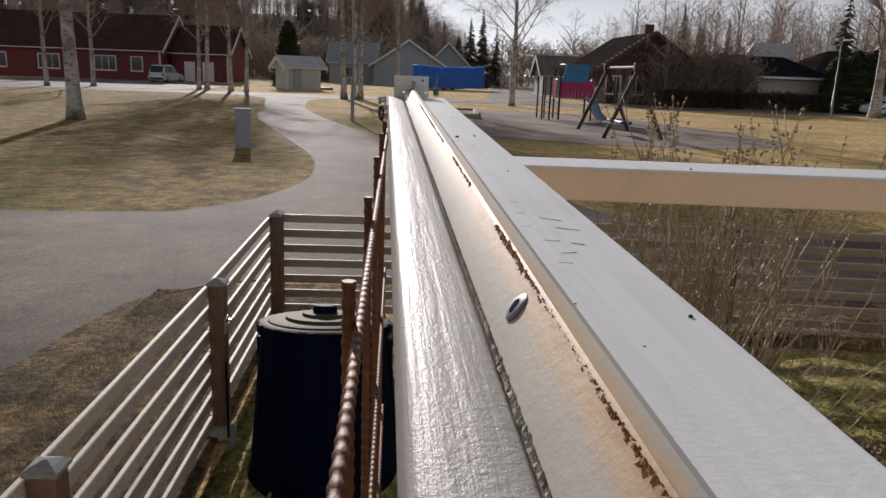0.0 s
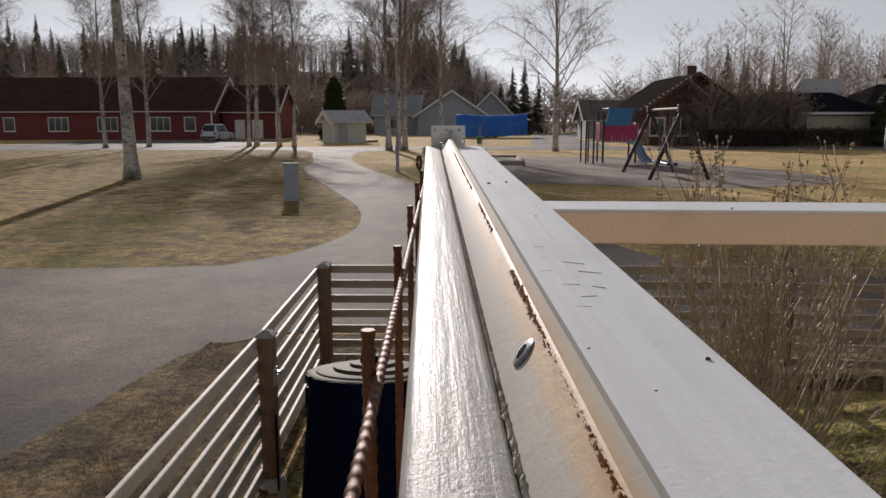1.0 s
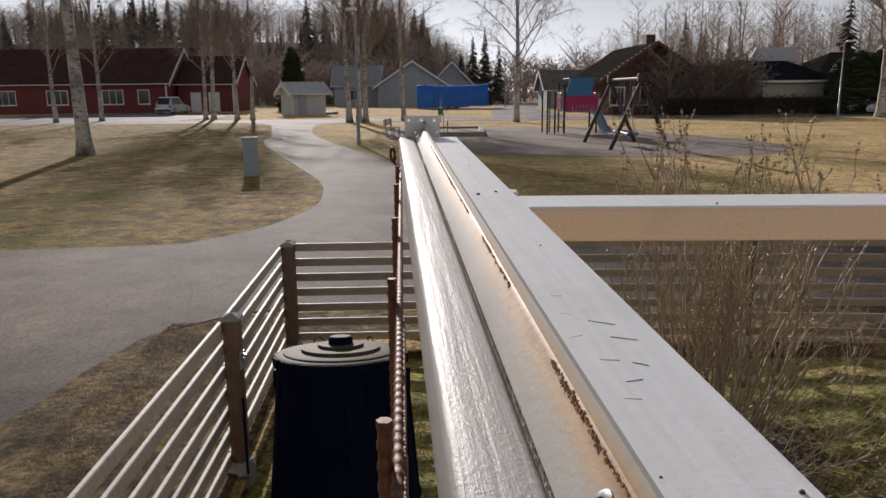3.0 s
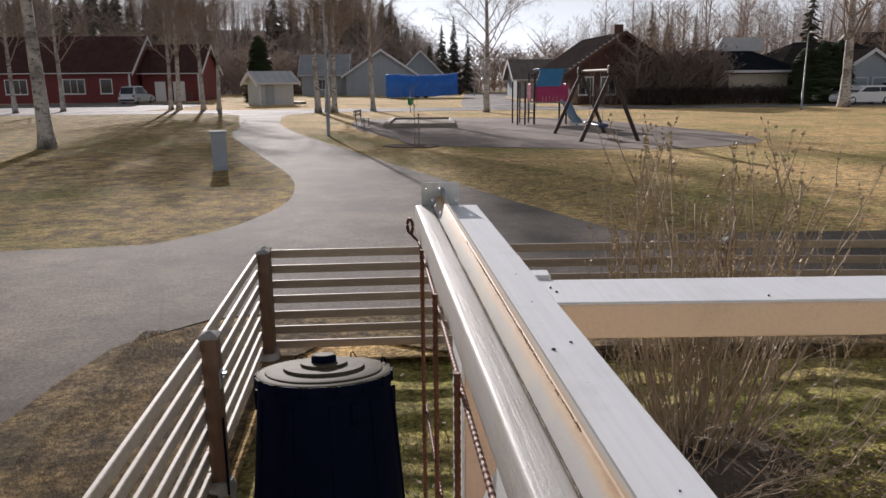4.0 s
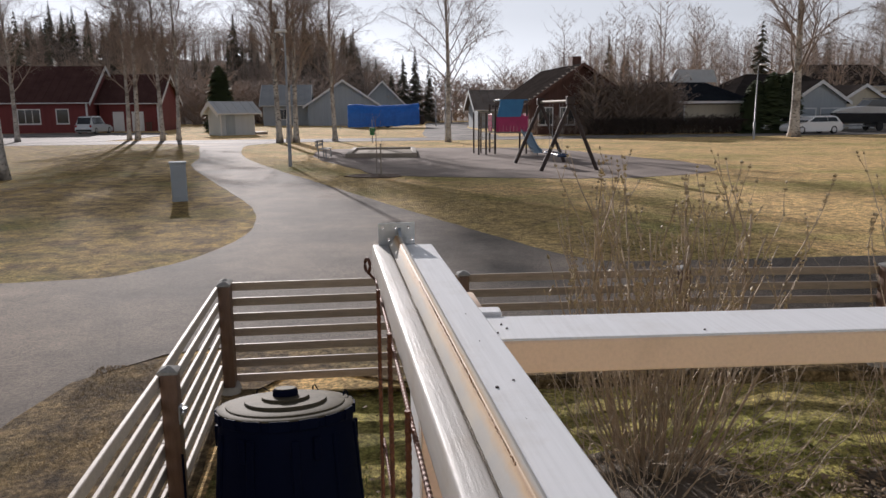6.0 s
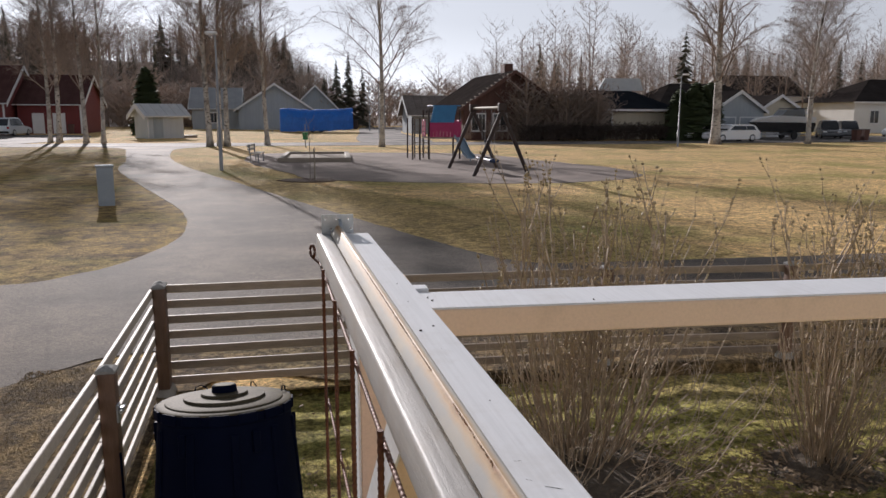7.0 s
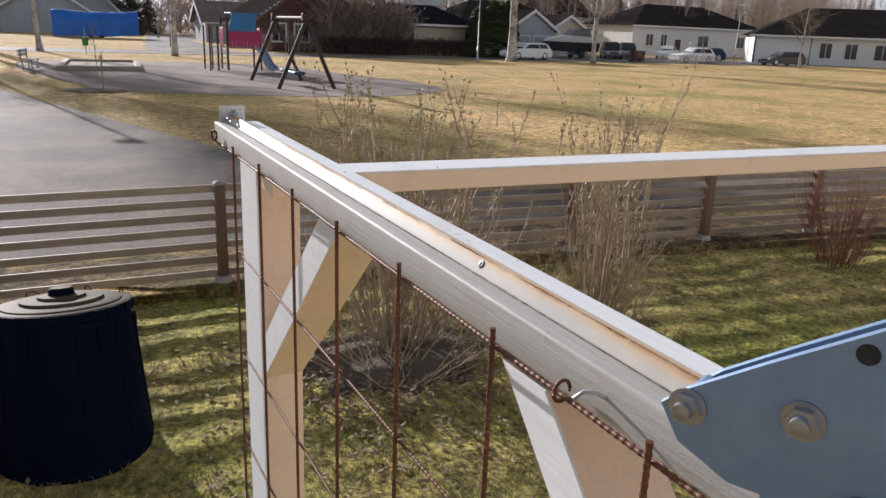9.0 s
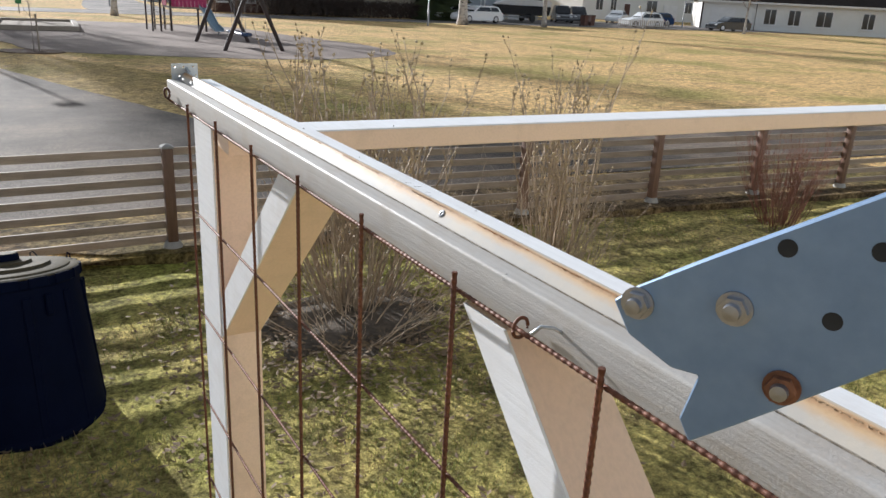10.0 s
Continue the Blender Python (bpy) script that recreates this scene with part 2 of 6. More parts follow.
M = dict(
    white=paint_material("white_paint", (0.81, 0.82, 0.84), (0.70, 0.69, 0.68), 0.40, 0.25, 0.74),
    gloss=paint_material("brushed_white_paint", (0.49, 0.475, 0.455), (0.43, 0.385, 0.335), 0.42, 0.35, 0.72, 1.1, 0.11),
    # Warm ground bounce on white timber is put into this cream colour.
    cream=paint_material("warm_bounce_paint", (0.82, 0.635, 0.485), (0.70, 0.54, 0.40), 0.42, 0.25, 0.74),
    iron=angle_iron_material(),
    seam=seam_rust(),
    sealant=surface("old_sealant", (0.16, 0.12, 0.08), (0.55, 0.50, 0.42), 0.6, 20, 160, 0.6, 0.001),
    rebar=surface("rusty_rebar", (0.045, 0.016, 0.009), (0.20, 0.075, 0.035), 0.6, 14, 300, 0.6, 0.001, 0.25),
    zinc=surface("galvanised_steel", (0.30, 0.33, 0.36), (0.52, 0.55, 0.58), 0.38, 16, 90, 0.15, 0.001, 0.85),
    # Sky reflection on the zinc plate is put into this blue.
    zinc_sky=surface("sky_tinted_zinc", (0.15, 0.23, 0.37), (0.24, 0.34, 0.50), 0.45, 12, 60, 0.12, 0.001, 0.35),
    screw_zinc=surface("dull_screw_zinc", (0.10, 0.105, 0.115), (0.24, 0.25, 0.27), 0.45, 60, 300, 0.3, 0.0004, 0.7),
    bolt=surface("zinc_bolt", (0.30, 0.32, 0.36), (0.46, 0.48, 0.52), 0.38, 40, 200, 0.15, 0.0005, 0.95),
    steel_rust=surface("rusty_washer", (0.08, 0.03, 0.015), (0.3, 0.14, 0.07), 0.7, 60, 300, 0.4, 0.0005, 0.3),
    plastic=surface("black_plastic", (0.002, 0.004, 0.016), (0.004, 0.007, 0.026), 0.6, 5, 120, 0.12, 0.001, 0, None, 0.04),
    # Sun sheen on the black plastic lid is put into this grey-brown.
    lid=surface("sun_sheen_plastic_lid", (0.045, 0.039, 0.027), (0.14, 0.12, 0.08), 0.65, 8, 90, 0.5, 0.002, 0, None, 0.06),
    post=surface("weathered_brown_post", (0.115, 0.062, 0.039), (0.28, 0.165, 0.108), 0.55, 6, 60, 0.5, 0.002, 0, (6, 6, 0.6), 0.5, 0.3),
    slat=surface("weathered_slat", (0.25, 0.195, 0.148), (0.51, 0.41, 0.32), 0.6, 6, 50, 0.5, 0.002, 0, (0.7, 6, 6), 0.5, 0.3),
    # Side fence: sunlight is put into a paler copy of the slat colour.
    slat_sunlit=surface("weathered_sunlit_slat", (0.40, 0.35, 0.30), (0.74, 0.67, 0.59), 0.62, 6, 50, 0.5, 0.002, 0, (6, 0.7, 6), 0.4, 0.35),
    cap=surface("grey_post_cap", (0.20, 0.195, 0.185), (0.40, 0.395, 0.38), 0.85, 12, 70, 0.3, 0.001, 0, None, 0.15),
    bench=surface("pale_bench_wood", (0.42, 0.39, 0.34), (0.66, 0.62, 0.56), 0.5, 3, 30, 0.3, 0.003),
    tile_mid=surface("grey_brown_roof_tiles", (0.13, 0.112, 0.10), (0.27, 0.235, 0.21), 1.0, 0.7, 7, 0.8, 0.04, 0, None, 0.0),
    shed_wall=surface("pale_shed_boards", (0.42, 0.45, 0.47), (0.57, 0.60, 0.62), 0.75, 0.6, 5, 0.5, 0.02, 0, (5, 5, 0.3)),
    concrete=surface("concrete", (0.28, 0.27, 0.25), (0.48, 0.47, 0.44), 0.85, 8, 90, 0.5, 0.003),
    bed=surface("leafy_soil", (0.05, 0.04, 0.03), (0.19, 0.15, 0.11), 0.95, 4, 30, 1.0, 0.03),
    soil=surface("dark_soil", (0.055, 0.033, 0.021), (0.16, 0.10, 0.065), 0.95, 5, 40, 1.0, 0.03),
    ground=grass_material("dry_grass", (0.76, 0.56, 0.275), (0.55, 0.40, 0.21), (0.40, 0.35, 0.135), 0.47),
    # Browner grass of the green, darkened further to hold the birches' shade.
    verge=grass_material("worn_brown_shaded_grass", (0.47, 0.345, 0.135), (0.17, 0.12, 0.062), (0.22, 0.20, 0.055), 0.50),
    strip=grass_material("worn_soil_and_grass", (0.27, 0.205, 0.115), (0.12, 0.092, 0.062), (0.15, 0.14, 0.05), 0.52),
    olive=grass_material("olive_spring_grass", (0.50, 0.38, 0.165), (0.36, 0.275, 0.13), (0.27, 0.25, 0.085), 0.48),
    lawn=grass_material("mossy_lawn", (0.60, 0.52, 0.21), (0.40, 0.34, 0.15), (0.355, 0.385, 0.10), 0.45),
    asphalt=asphalt_material("worn_asphalt_tree_shade", (0.086, 0.074, 0.063), (0.200, 0.167, 0.138)),
    road=asphalt_material("street_asphalt", (0.16, 0.15, 0.145), (0.24, 0.225, 0.215)),
    pebble=surface("pebble", (0.12, 0.11, 0.10), (0.36, 0.33, 0.29), 0.85, 3, 40, 0.3, 0.002),
    gravel=surface("fine_gravel", (0.14, 0.108, 0.092), (0.32, 0.255, 0.215), 0.95, 0.8, 18, 0.8, 0.02),
    sand=surface("sand", (0.28, 0.23, 0.185), (0.42, 0.36, 0.29), 0.95, 1.5, 50, 0.6, 0.02),
    stem=surface("shrub_stem", (0.19, 0.14, 0.095), (0.50, 0.39, 0.27), 0.7, 9, 70, 0.4, 0.002),
    stem_pale=surface("pale_shrub_twig", (0.28, 0.215, 0.15), (0.56, 0.45, 0.33), 0.7, 9, 70, 0.4, 0.002),
    stem_red=surface("red_shrub_stem", (0.14, 0.055, 0.035), (0.30, 0.13, 0.08), 0.7, 9, 70, 0.4, 0.002),
    bud=surface("swelling_bud", (0.26, 0.19, 0.10), (0.54, 0.43, 0.25), 0.6, 30, 200, 0.3, 0.001),
    bark=bark_material(),
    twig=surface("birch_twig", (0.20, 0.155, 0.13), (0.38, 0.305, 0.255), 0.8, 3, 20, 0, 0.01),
    # Haze over the distant woods is put into this paler twig colour.
    far_twig=surface("hazed_far_wood", (0.30, 0.235, 0.195), (0.56, 0.455, 0.38), 0.9, 0.05, 2.0, 0, 0.01),
    forest_floor=surface("forest_floor_litter", (0.16, 0.12, 0.10), (0.30, 0.235, 0.19), 0.95, 0.05, 0.6, 0.8, 0.3),
    # Far spruces: lighter, browner needles hold the haze in their colour.
    needle=surface("hazed_conifer_needles", (0.075, 0.072, 0.052), (0.150, 0.140, 0.096), 0.85, 0.5, 8, 0.4, 0.05),
    thuja=surface("thuja_foliage", (0.040, 0.062, 0.022), (0.11, 0.14, 0.05), 0.85, 0.8, 10, 0.4, 0.05),
    # The shade on the street hedge is put into this dark twig colour.
    hedge=surface("shaded_hedge_twigs", (0.045, 0.034, 0.030), (0.12, 0.092, 0.076), 0.9, 0.3, 4.0, 0, 0.01),
    leaf=surface("fallen_leaf", (0.13, 0.085, 0.045), (0.34, 0.25, 0.15), 0.8, 5, 80, 0.2, 0.001),
    blade=surface("grass_blade", (0.13, 0.17, 0.035), (0.37, 0.39, 0.10), 0.7, 1.2, 15, 0, 0.001),
    straw=surface("dry_blade", (0.20, 0.14, 0.07), (0.42, 0.31, 0.16), 0.8, 1.2, 15, 0, 0.001),
    red_wall=surface("falu_red_boards", (0.115, 0.020, 0.022), (0.20, 0.040, 0.038), 0.75, 0.6, 5, 0.5, 0.02, 0, (5, 5, 0.3)),
    brown_wall=surface("brown_boards", (0.06, 0.028, 0.022), (0.13, 0.06, 0.045), 0.75, 0.6, 5, 0.5, 0.02, 0, (5, 5, 0.3)),
    grey_wall=surface("grey_boards", (0.29, 0.325, 0.35), (0.41, 0.445, 0.475), 0.75, 0.6, 5, 0.5, 0.02, 0, (5, 5, 0.3)),
    white_wall=surface("white_render", (0.62, 0.62, 0.60), (0.76, 0.76, 0.74), 0.8, 0.4, 8, 0.3, 0.01),
    beige_wall=surface("beige_boards", (0.45, 0.40, 0.31), (0.58, 0.53, 0.42), 0.75, 0.5, 5, 0.4, 0.02, 0, (5, 5, 0.3)),
    trim=surface("white_trim", (0.62, 0.62, 0.62), (0.78, 0.78, 0.78), 0.55, 1, 20, 0.1, 0.002),
    tile_dark=surface("dark_roof_tiles", (0.024, 0.021, 0.020), (0.055, 0.047, 0.044), 1.0, 0.7, 7, 0.8, 0.04, 0, None, 0.0),
    tile_red=surface("maroon_roof_tiles", (0.055, 0.028, 0.026), (0.11, 0.06, 0.055), 1.0, 0.7, 7, 0.8, 0.04, 0, None, 0.0),
    tile_grey=surface("grey_roof_sheet", (0.26, 0.275, 0.285), (0.40, 0.41, 0.42), 1.0, 0.7, 7, 0.6, 0.03, 0, None, 0.0),
    tile_black=surface("black_roof_sheet", (0.010, 0.012, 0.016), (0.028, 0.031, 0.038), 1.0, 0.7, 7, 0.4, 0.03, 0, None, 0.0),
    roof_light=surface("pale_metal_roof", (0.42, 0.44, 0.46), (0.62, 0.64, 0.66), 0.75, 0.7, 7, 0.2, 0.01, 0.0),
    glass=glass_material("window_glass", (0.018, 0.022, 0.028)),
    tarp=surface("blue_tarpaulin", (0.010, 0.10, 0.46), (0.025, 0.19, 0.70), 0.42, 0.8, 4, 0.5, 0.05),
    play_blue=surface("blue_board", (0.02, 0.13, 0.30), (0.04, 0.22, 0.44), 0.5, 2, 20, 0.1, 0.003),
    play_pink=surface("magenta_board", (0.30, 0.010, 0.075), (0.46, 0.022, 0.13), 0.5, 2, 20, 0.1, 0.003),
    timber_dark=surface("dark_round_timber", (0.022, 0.015, 0.013), (0.07, 0.045, 0.038), 0.7, 2, 20, 0.4, 0.005),
    timber=surface("grey_timber", (0.20, 0.165, 0.125), (0.38, 0.32, 0.25), 0.7, 2, 20, 0.4, 0.005),
    slide=surface("blue_grey_slide", (0.20, 0.28, 0.35), (0.32, 0.41, 0.49), 0.7, 2, 20, 0.1, 0.002),
    cabinet=surface("grey_cabinet", (0.30, 0.34, 0.38), (0.40, 0.44, 0.48), 0.75, 2, 40, 0.15, 0.002, 0, None, 0.15),
    pole=surface("galvanised_pole", (0.22, 0.22, 0.23), (0.36, 0.37, 0.38), 0.45, 2, 20, 0.1, 0.002, 0.6),
    green=surface("green_bin", (0.02, 0.13, 0.05), (0.04, 0.22, 0.09), 0.5, 3, 20, 0.1, 0.002),
    rubber=surface("tyre_rubber", (0.012, 0.012, 0.012), (0.03, 0.03, 0.03), 0.8, 6, 60, 0.3, 0.003),
    rim=surface("alloy_rim", (0.4, 0.4, 0.42), (0.6, 0.6, 0.62), 0.3, 6, 60, 0.1, 0.002, 0.8),
    lamp_red=surface("tail_light", (0.25, 0.008, 0.008), (0.4, 0.02, 0.02), 0.2, 6, 60, 0, 0.001),
    lamp_clear=surface("head_light", (0.6, 0.62, 0.65), (0.8, 0.8, 0.82), 0.12, 6, 60, 0, 0.001),
)
for key, lo, hi in (("car_white", (0.78, 0.79, 0.80), (0.84, 0.85, 0.86)), ("car_silver", (0.58, 0.61, 0.63), (0.68, 0.71, 0.73)), ("car_black", (0.012, 0.013, 0.016), (0.022, 0.024, 0.028)), ("car_blue", (0.012, 0.035, 0.10), (0.02, 0.055, 0.15))):
    M[key] = surface(key + "_paint", lo, hi, 0.22, 1, 30, 0.02, 0.001)
    M[key].node_tree.nodes["Principled BSDF"].inputs["Coat Weight"].default_value = 0.6


# ---- mesh helpers ----
TURN = Matrix.Identity(4)   # the neighbourhood is turned a little against the yard, see below
NEIGHBOURHOOD = pose(0, 0, 0, 0, 0, 0.42)

def thing(name, label, category, m=None, group="", kind=""):
    ob = new(name)
    ob.empty_display_size = 0.1
    if m is not None:
        ob.matrix_world = TURN @ (m if isinstance(m, Matrix) else pose(*m))
    else:
        ob.matrix_world = TURN
    return tagged(ob, label, category, group, kind)


def mesh_of(bm, name, material, smooth=None):
    me = bpy.data.meshes.new(name)
    bm.to_mesh(me)
    bm.free()
    me.materials.append(material)
    if smooth is not None:
        me.shade_smooth()
        me.set_sharp_from_angle(angle=radians(smooth))
    return me


def part(name, bm, material, parent, label="", smooth=None):
    ob = new(name, mesh_of(bm, name, material, smooth))
    ob.parent = parent
    return tagged(ob, label)


def solid(name, bm, material, label, category, m=None, kind="", smooth=None):
    ob = new(name, mesh_of(bm, name, material, smooth))
    if m is not None:
        ob.matrix_world = m
    return tagged(ob, label, category, "", kind)


def pydata(name, verts, faces, material, smooth=False):
    me = bpy.data.meshes.new(name)
    me.from_pydata([tuple(v) for v in verts], [], faces)
    me.materials.append(material)
    if smooth:
        me.shade_smooth()
    return me


def box(x0, x1, y0, y1, z0, z1, bevel=0.0, seg=1, bm=None):
    b = bmesh.new()
    m = Matrix.LocRotScale(((x0 + x1) / 2, (y0 + y1) / 2, (z0 + z1) / 2), None, (x1 - x0, y1 - y0, z1 - z0))
    bmesh.ops.create_cube(b, size=1.0, matrix=m)
    if bevel:
        bmesh.ops.bevel(b, geom=b.edges[:], offset=bevel, segments=seg, affect="EDGES", profile=0.5)
    if bm is None:
        return b
    return join(bm, b)


def join(bm, other, m=None):
    me = bpy.data.meshes.new("tmp")
    other.to_mesh(me)
    other.free()
    if m is not None:
        me.transform(m)
    bm.from_mesh(me)
    bpy.data.meshes.remove(me)
    return bm


def prism(outline, depth, axis="y"):
    """A flat outline (u, z), pushed along an axis by (from, to)."""
    b = bmesh.new()
    a, c = depth
    put = (lambda u, z, d: (u, d, z)) if axis == "y" else ((lambda u, z, d: (d, u, z)) if axis == "x" else (lambda u, z, d: (u, z, d)))
    lo = [b.verts.new(put(u, z, a)) for u, z in outline]
    hi = [b.verts.new(put(u, z, c)) for u, z in outline]
    b.faces.new(lo)
    b.faces.new(hi[::-1])
    n = len(outline)
    for i in range(n):
        b.faces.new((lo[i], hi[i], hi[(i + 1) % n], lo[(i + 1) % n]))
    bmesh.ops.recalc_face_normals(b, faces=b.faces[:])
    return b


def ring_frame(way):
    way = way.normalized()
    side = way.cross(Vector((0, 0, 1)))
    if side.length < 1e-3:
        side = Vector((1, 0, 0))
    side.normalize()
    return side, side.cross(way).normalized()


def tube_data(points, radii, n, verts, faces):
    pts = [Vector(p) for p in points]
    base = len(verts)
    for i, p in enumerate(pts):
        way = pts[min(i + 1, len(pts) - 1)] - pts[max(i - 1, 0)]
        u, v = ring_frame(way)
        for k in range(n):
            a = 2 * math.pi * k / n
            verts.append(p + (u * math.cos(a) + v * math.sin(a)) * radii[i])
    for i in range(len(pts) - 1):
        for k in range(n):
            a, b2 = base + i * n + k, base + i * n + (k + 1) % n
            faces.append((a, b2, b2 + n, a + n))
    faces.append(tuple(base + (len(pts) - 1) * n + k for k in range(n)))
    faces.append(tuple(base + k for k in reversed(range(n))))


def tube(points, radii, n=8):
    verts, faces = [], []
    if isinstance(radii, (int, float)):
        radii = [radii] * len(points)
    tube_data(points, radii, n, verts, faces)
    b = bmesh.new()
    vs = [b.verts.new(v) for v in verts]
    for f in faces:
        b.faces.new([vs[i] for i in f])
    bmesh.ops.recalc_face_normals(b, faces=b.faces[:])
    return b


def lathe(profile, n=32, ripple=None):
    """Turn (r, z) about z."""
    b = bmesh.new()
    rows = []
    for r, z in profile:
        rows.append([b.verts.new((max(r, 1e-4) * math.cos(2 * math.pi * k / n), max(r, 1e-4) * math.sin(2 * math.pi * k / n), z)) for k in range(n)])
    for a, c in zip(rows, rows[1:]):
        for k in range(n):
            b.faces.new((a[k], a[(k + 1) % n], c[(k + 1) % n], c[k]))
    b.faces.new(rows[0][::-1])
    b.faces.new(rows[-1])
    bmesh.ops.recalc_face_normals(b, faces=b.faces[:])
    return b


def sheet(name, outline, z, material, label, category, cut=0.6, rough_edge=0.0, seed=1):
    """A flat piece of ground with a slightly ragged edge, from a few corner points."""
    rnd = random.Random(seed)
    pts = []
    n = len(outline)
    for i in range(n):
        a, c = Vector(outline[i]), Vector(outline[(i + 1) % n])
        prev, nxt = Vector(outline[i - 1]), Vector(outline[(i + 2) % n])
        steps = max(1, int((c - a).length / cut)) if (c - a).length < 60 else 1
        for s in range(steps):
            t = s / steps
            if steps > 1 and rough_edge:
                p = 0.5 * ((2 * a) + (c - prev) * t + (2 * prev - 5 * a + 4 * c - nxt) * t * t + (3 * a - prev - 3 * c + nxt) * t ** 3)
                p = p + Vector((rnd.uniform(-1, 1), rnd.uniform(-1, 1))) * rough_edge
            else:
                p = a.lerp(c, t)
            pts.append(p)
    b = bmesh.new()
    top = [b.verts.new((p.x, p.y, z)) for p in pts]
    low = [b.verts.new((p.x, p.y, -0.16)) for p in pts]
    f = b.faces.new(top)
    for i in range(len(pts)):
        b.faces.new((low[i], low[(i + 1) % len(pts)], top[(i + 1) % len(pts)], top[i]))
    bmesh.ops.recalc_face_normals(b, faces=b.faces[:])
    bmesh.ops.triangulate(b, faces=[f])
    return solid(name, b, material, label, category, NEIGHBOURHOOD, "structure")


# ---- ground ----
YARD = -0.09   # the lawn lies a little lower than the footpath
HOLE = [(-1.0, -2.8), (12.8, -2.8), (12.8, 5.30), (11.0, 5.50), (4.6, 6.20), (2.8, 6.37), (0.86, 6.43), (-1.0, 6.40)]
RIM = [(-1500, -1500), (1500, -1500), (1500, 5.30), (1500, 1500), (600, 1500), (300, 1500), (-300, 1500), (-1500, 1500)]
bg = bmesh.new()
inner = [bg.verts.new((x, y, 0)) for x, y in HOLE]
outer = [bg.verts.new((x, y, 0)) for x, y in RIM]
for k in range(8):
    bg.faces.new((outer[k], outer[(k + 1) % 8], inner[(k + 1) % 8], inner[k]))
solid("ground", bg, M["ground"], "dry early-spring grass, straw-coloured with green patches", "ground", None, "structure")
# footpath along the back fence and beside the yard, with a branch that winds towards the street
PATH_OUTLINE = [(-40, 2.0), (-14, 4.2), (-5.2, 3.0), (-2.95, 4.0), (-2.62, 5.6), (-2.40, 7.0), (-1.85, 7.62), (-0.6, 7.75), (4.0, 7.7), (11.0, 7.3), (40, 4.0), (40, 8.4), (14, 10.6), (7.5, 11.0), (4.6, 11.15), (3.5, 11.6),
                (2.4, 14.45), (0.38, 20.6), (-1.3, 26.0), (-2.9, 31.0), (-5.0, 38.7), (-6.2, 46.0), (-6.6, 53.0), (-4.6, 57.6), (-12.4, 57.6), (-10.1, 53.5), (-8.8, 47.0), (-7.5, 40.0), (-6.6, 33.5), (-4.1, 24.8), (-2.5, 19.4), (-1.97, 15.8), (-2.3, 13.2), (-3.1, 11.7), (-4.5, 11.15), (-12, 10.8), (-40, 9.5)]
sheet("path_asphalt", PATH_OUTLINE, 0.012, M["asphalt"], "worn grey asphalt footpath, tree shade put into its blotches, sandy edges", "path", 0.5, 0.02, 3)
sheet("green_grass", [(-60, 9.0), (-14, 10.3), (-4.5, 10.8), (-2.8, 11.4), (-2.0, 13.0), (-1.6, 15.8), (-2.1, 19.4), (-3.7, 24.8), (-6.2, 33.5), (-7.1, 40.0), (-8.4, 47.0), (-9.7, 53.5), (-12.0, 57.5), (-60, 58.4)], 0.006, M["verge"], "worn brownish grass on the green, tree shade put into its tone", "grass", 0.6, 0.05, 12)
sheet("street", [(-140, 59.5), (-30, 57.8), (20, 56.4), (44, 56.8), (90, 55.6), (140, 54), (140, 58), (62, 61.0), (20, 62.5), (-30, 64.0), (-140, 66.5)], 0.016, M["road"], "pale grey asphalt residential street", "road", 3.0, 0.03, 4)
sheet("side_street", [(6.6, 62.4), (12.4, 62.4), (15.0, 96), (22, 130), (14, 130), (9.8, 96)], 0.02, M["road"], "pale asphalt side street between houses", "road", 3.0, 0.03, 5)
sheet("parking_asphalt", [(37.0, 60.8), (78.0, 58.0), (80.0, 66.0), (60.0, 74.0), (39.0, 67.0)], 0.024, M["road"], "asphalt parking yard by the garages", "road", 3.0, 0.03, 6)
sheet("driveway_asphalt", [(-40, 62.0), (-20.5, 62.0), (-20.0, 86.5), (-40, 88.0)], 0.024, M["road"], "asphalt forecourt of the red house", "road", 3.0, 0.03, 7)
sheet("playground_gravel", [(1.2, 27.6), (5.2, 25.4), (9.5, 24.6), (13.2, 26.5), (14.2, 31), (12.8, 37), (11.2, 43.5), (5.8, 46.0), (-0.6, 46.2), (-1.9, 42), (-1.2, 36), (0.2, 31)], 0.010, M["gravel"], "fine grey gravel under the playground", "gravel", 0.8, 0.10, 8)
sheet("path_side_grass", [(2.9, 11.5), (5.4, 10.9), (7.4, 11.6), (6.4, 14.5), (4.6, 18.0), (3.0, 22.0), (0.8, 26.0), (-0.6, 30.0), (-1.8, 35.0), (-3.9, 38.6), (-5.2, 37.4), (-3.3, 31.0), (-1.7, 26.0), (0.0, 20.6), (1.9, 14.45)], 0.007, M["olive"], "olive spring grass along the footpath", "grass", 0.5, 0.16, 15)
sheet("verge_soil", [(-0.2, 27.1), (0.3, 26.5), (1.1, 26.3), (1.8, 26.7), (1.7, 27.5), (0.9, 27.9), (0.1, 27.7)], 0.03, M["soil"], "dark mulch bed round a young sapling", "soil", 0.4, 0.06, 9)
sheet("side_strip", [(-2.55, -1.5), (-0.93, -1.5), (-0.95, 6.33), (0.86, 6.37), (2.8, 6.31), (4.6, 6.14), (11, 5.44), (11, 7.2), (4, 7.55), (-0.6, 7.6), (-1.9, 7.45), (-2.45, 6.9), (-2.68, 5.6), (-2.9, 3.5)], 0.02, M["strip"], "strip of worn dry grass outside the fence", "grass", 0.4, 0.03, 10)

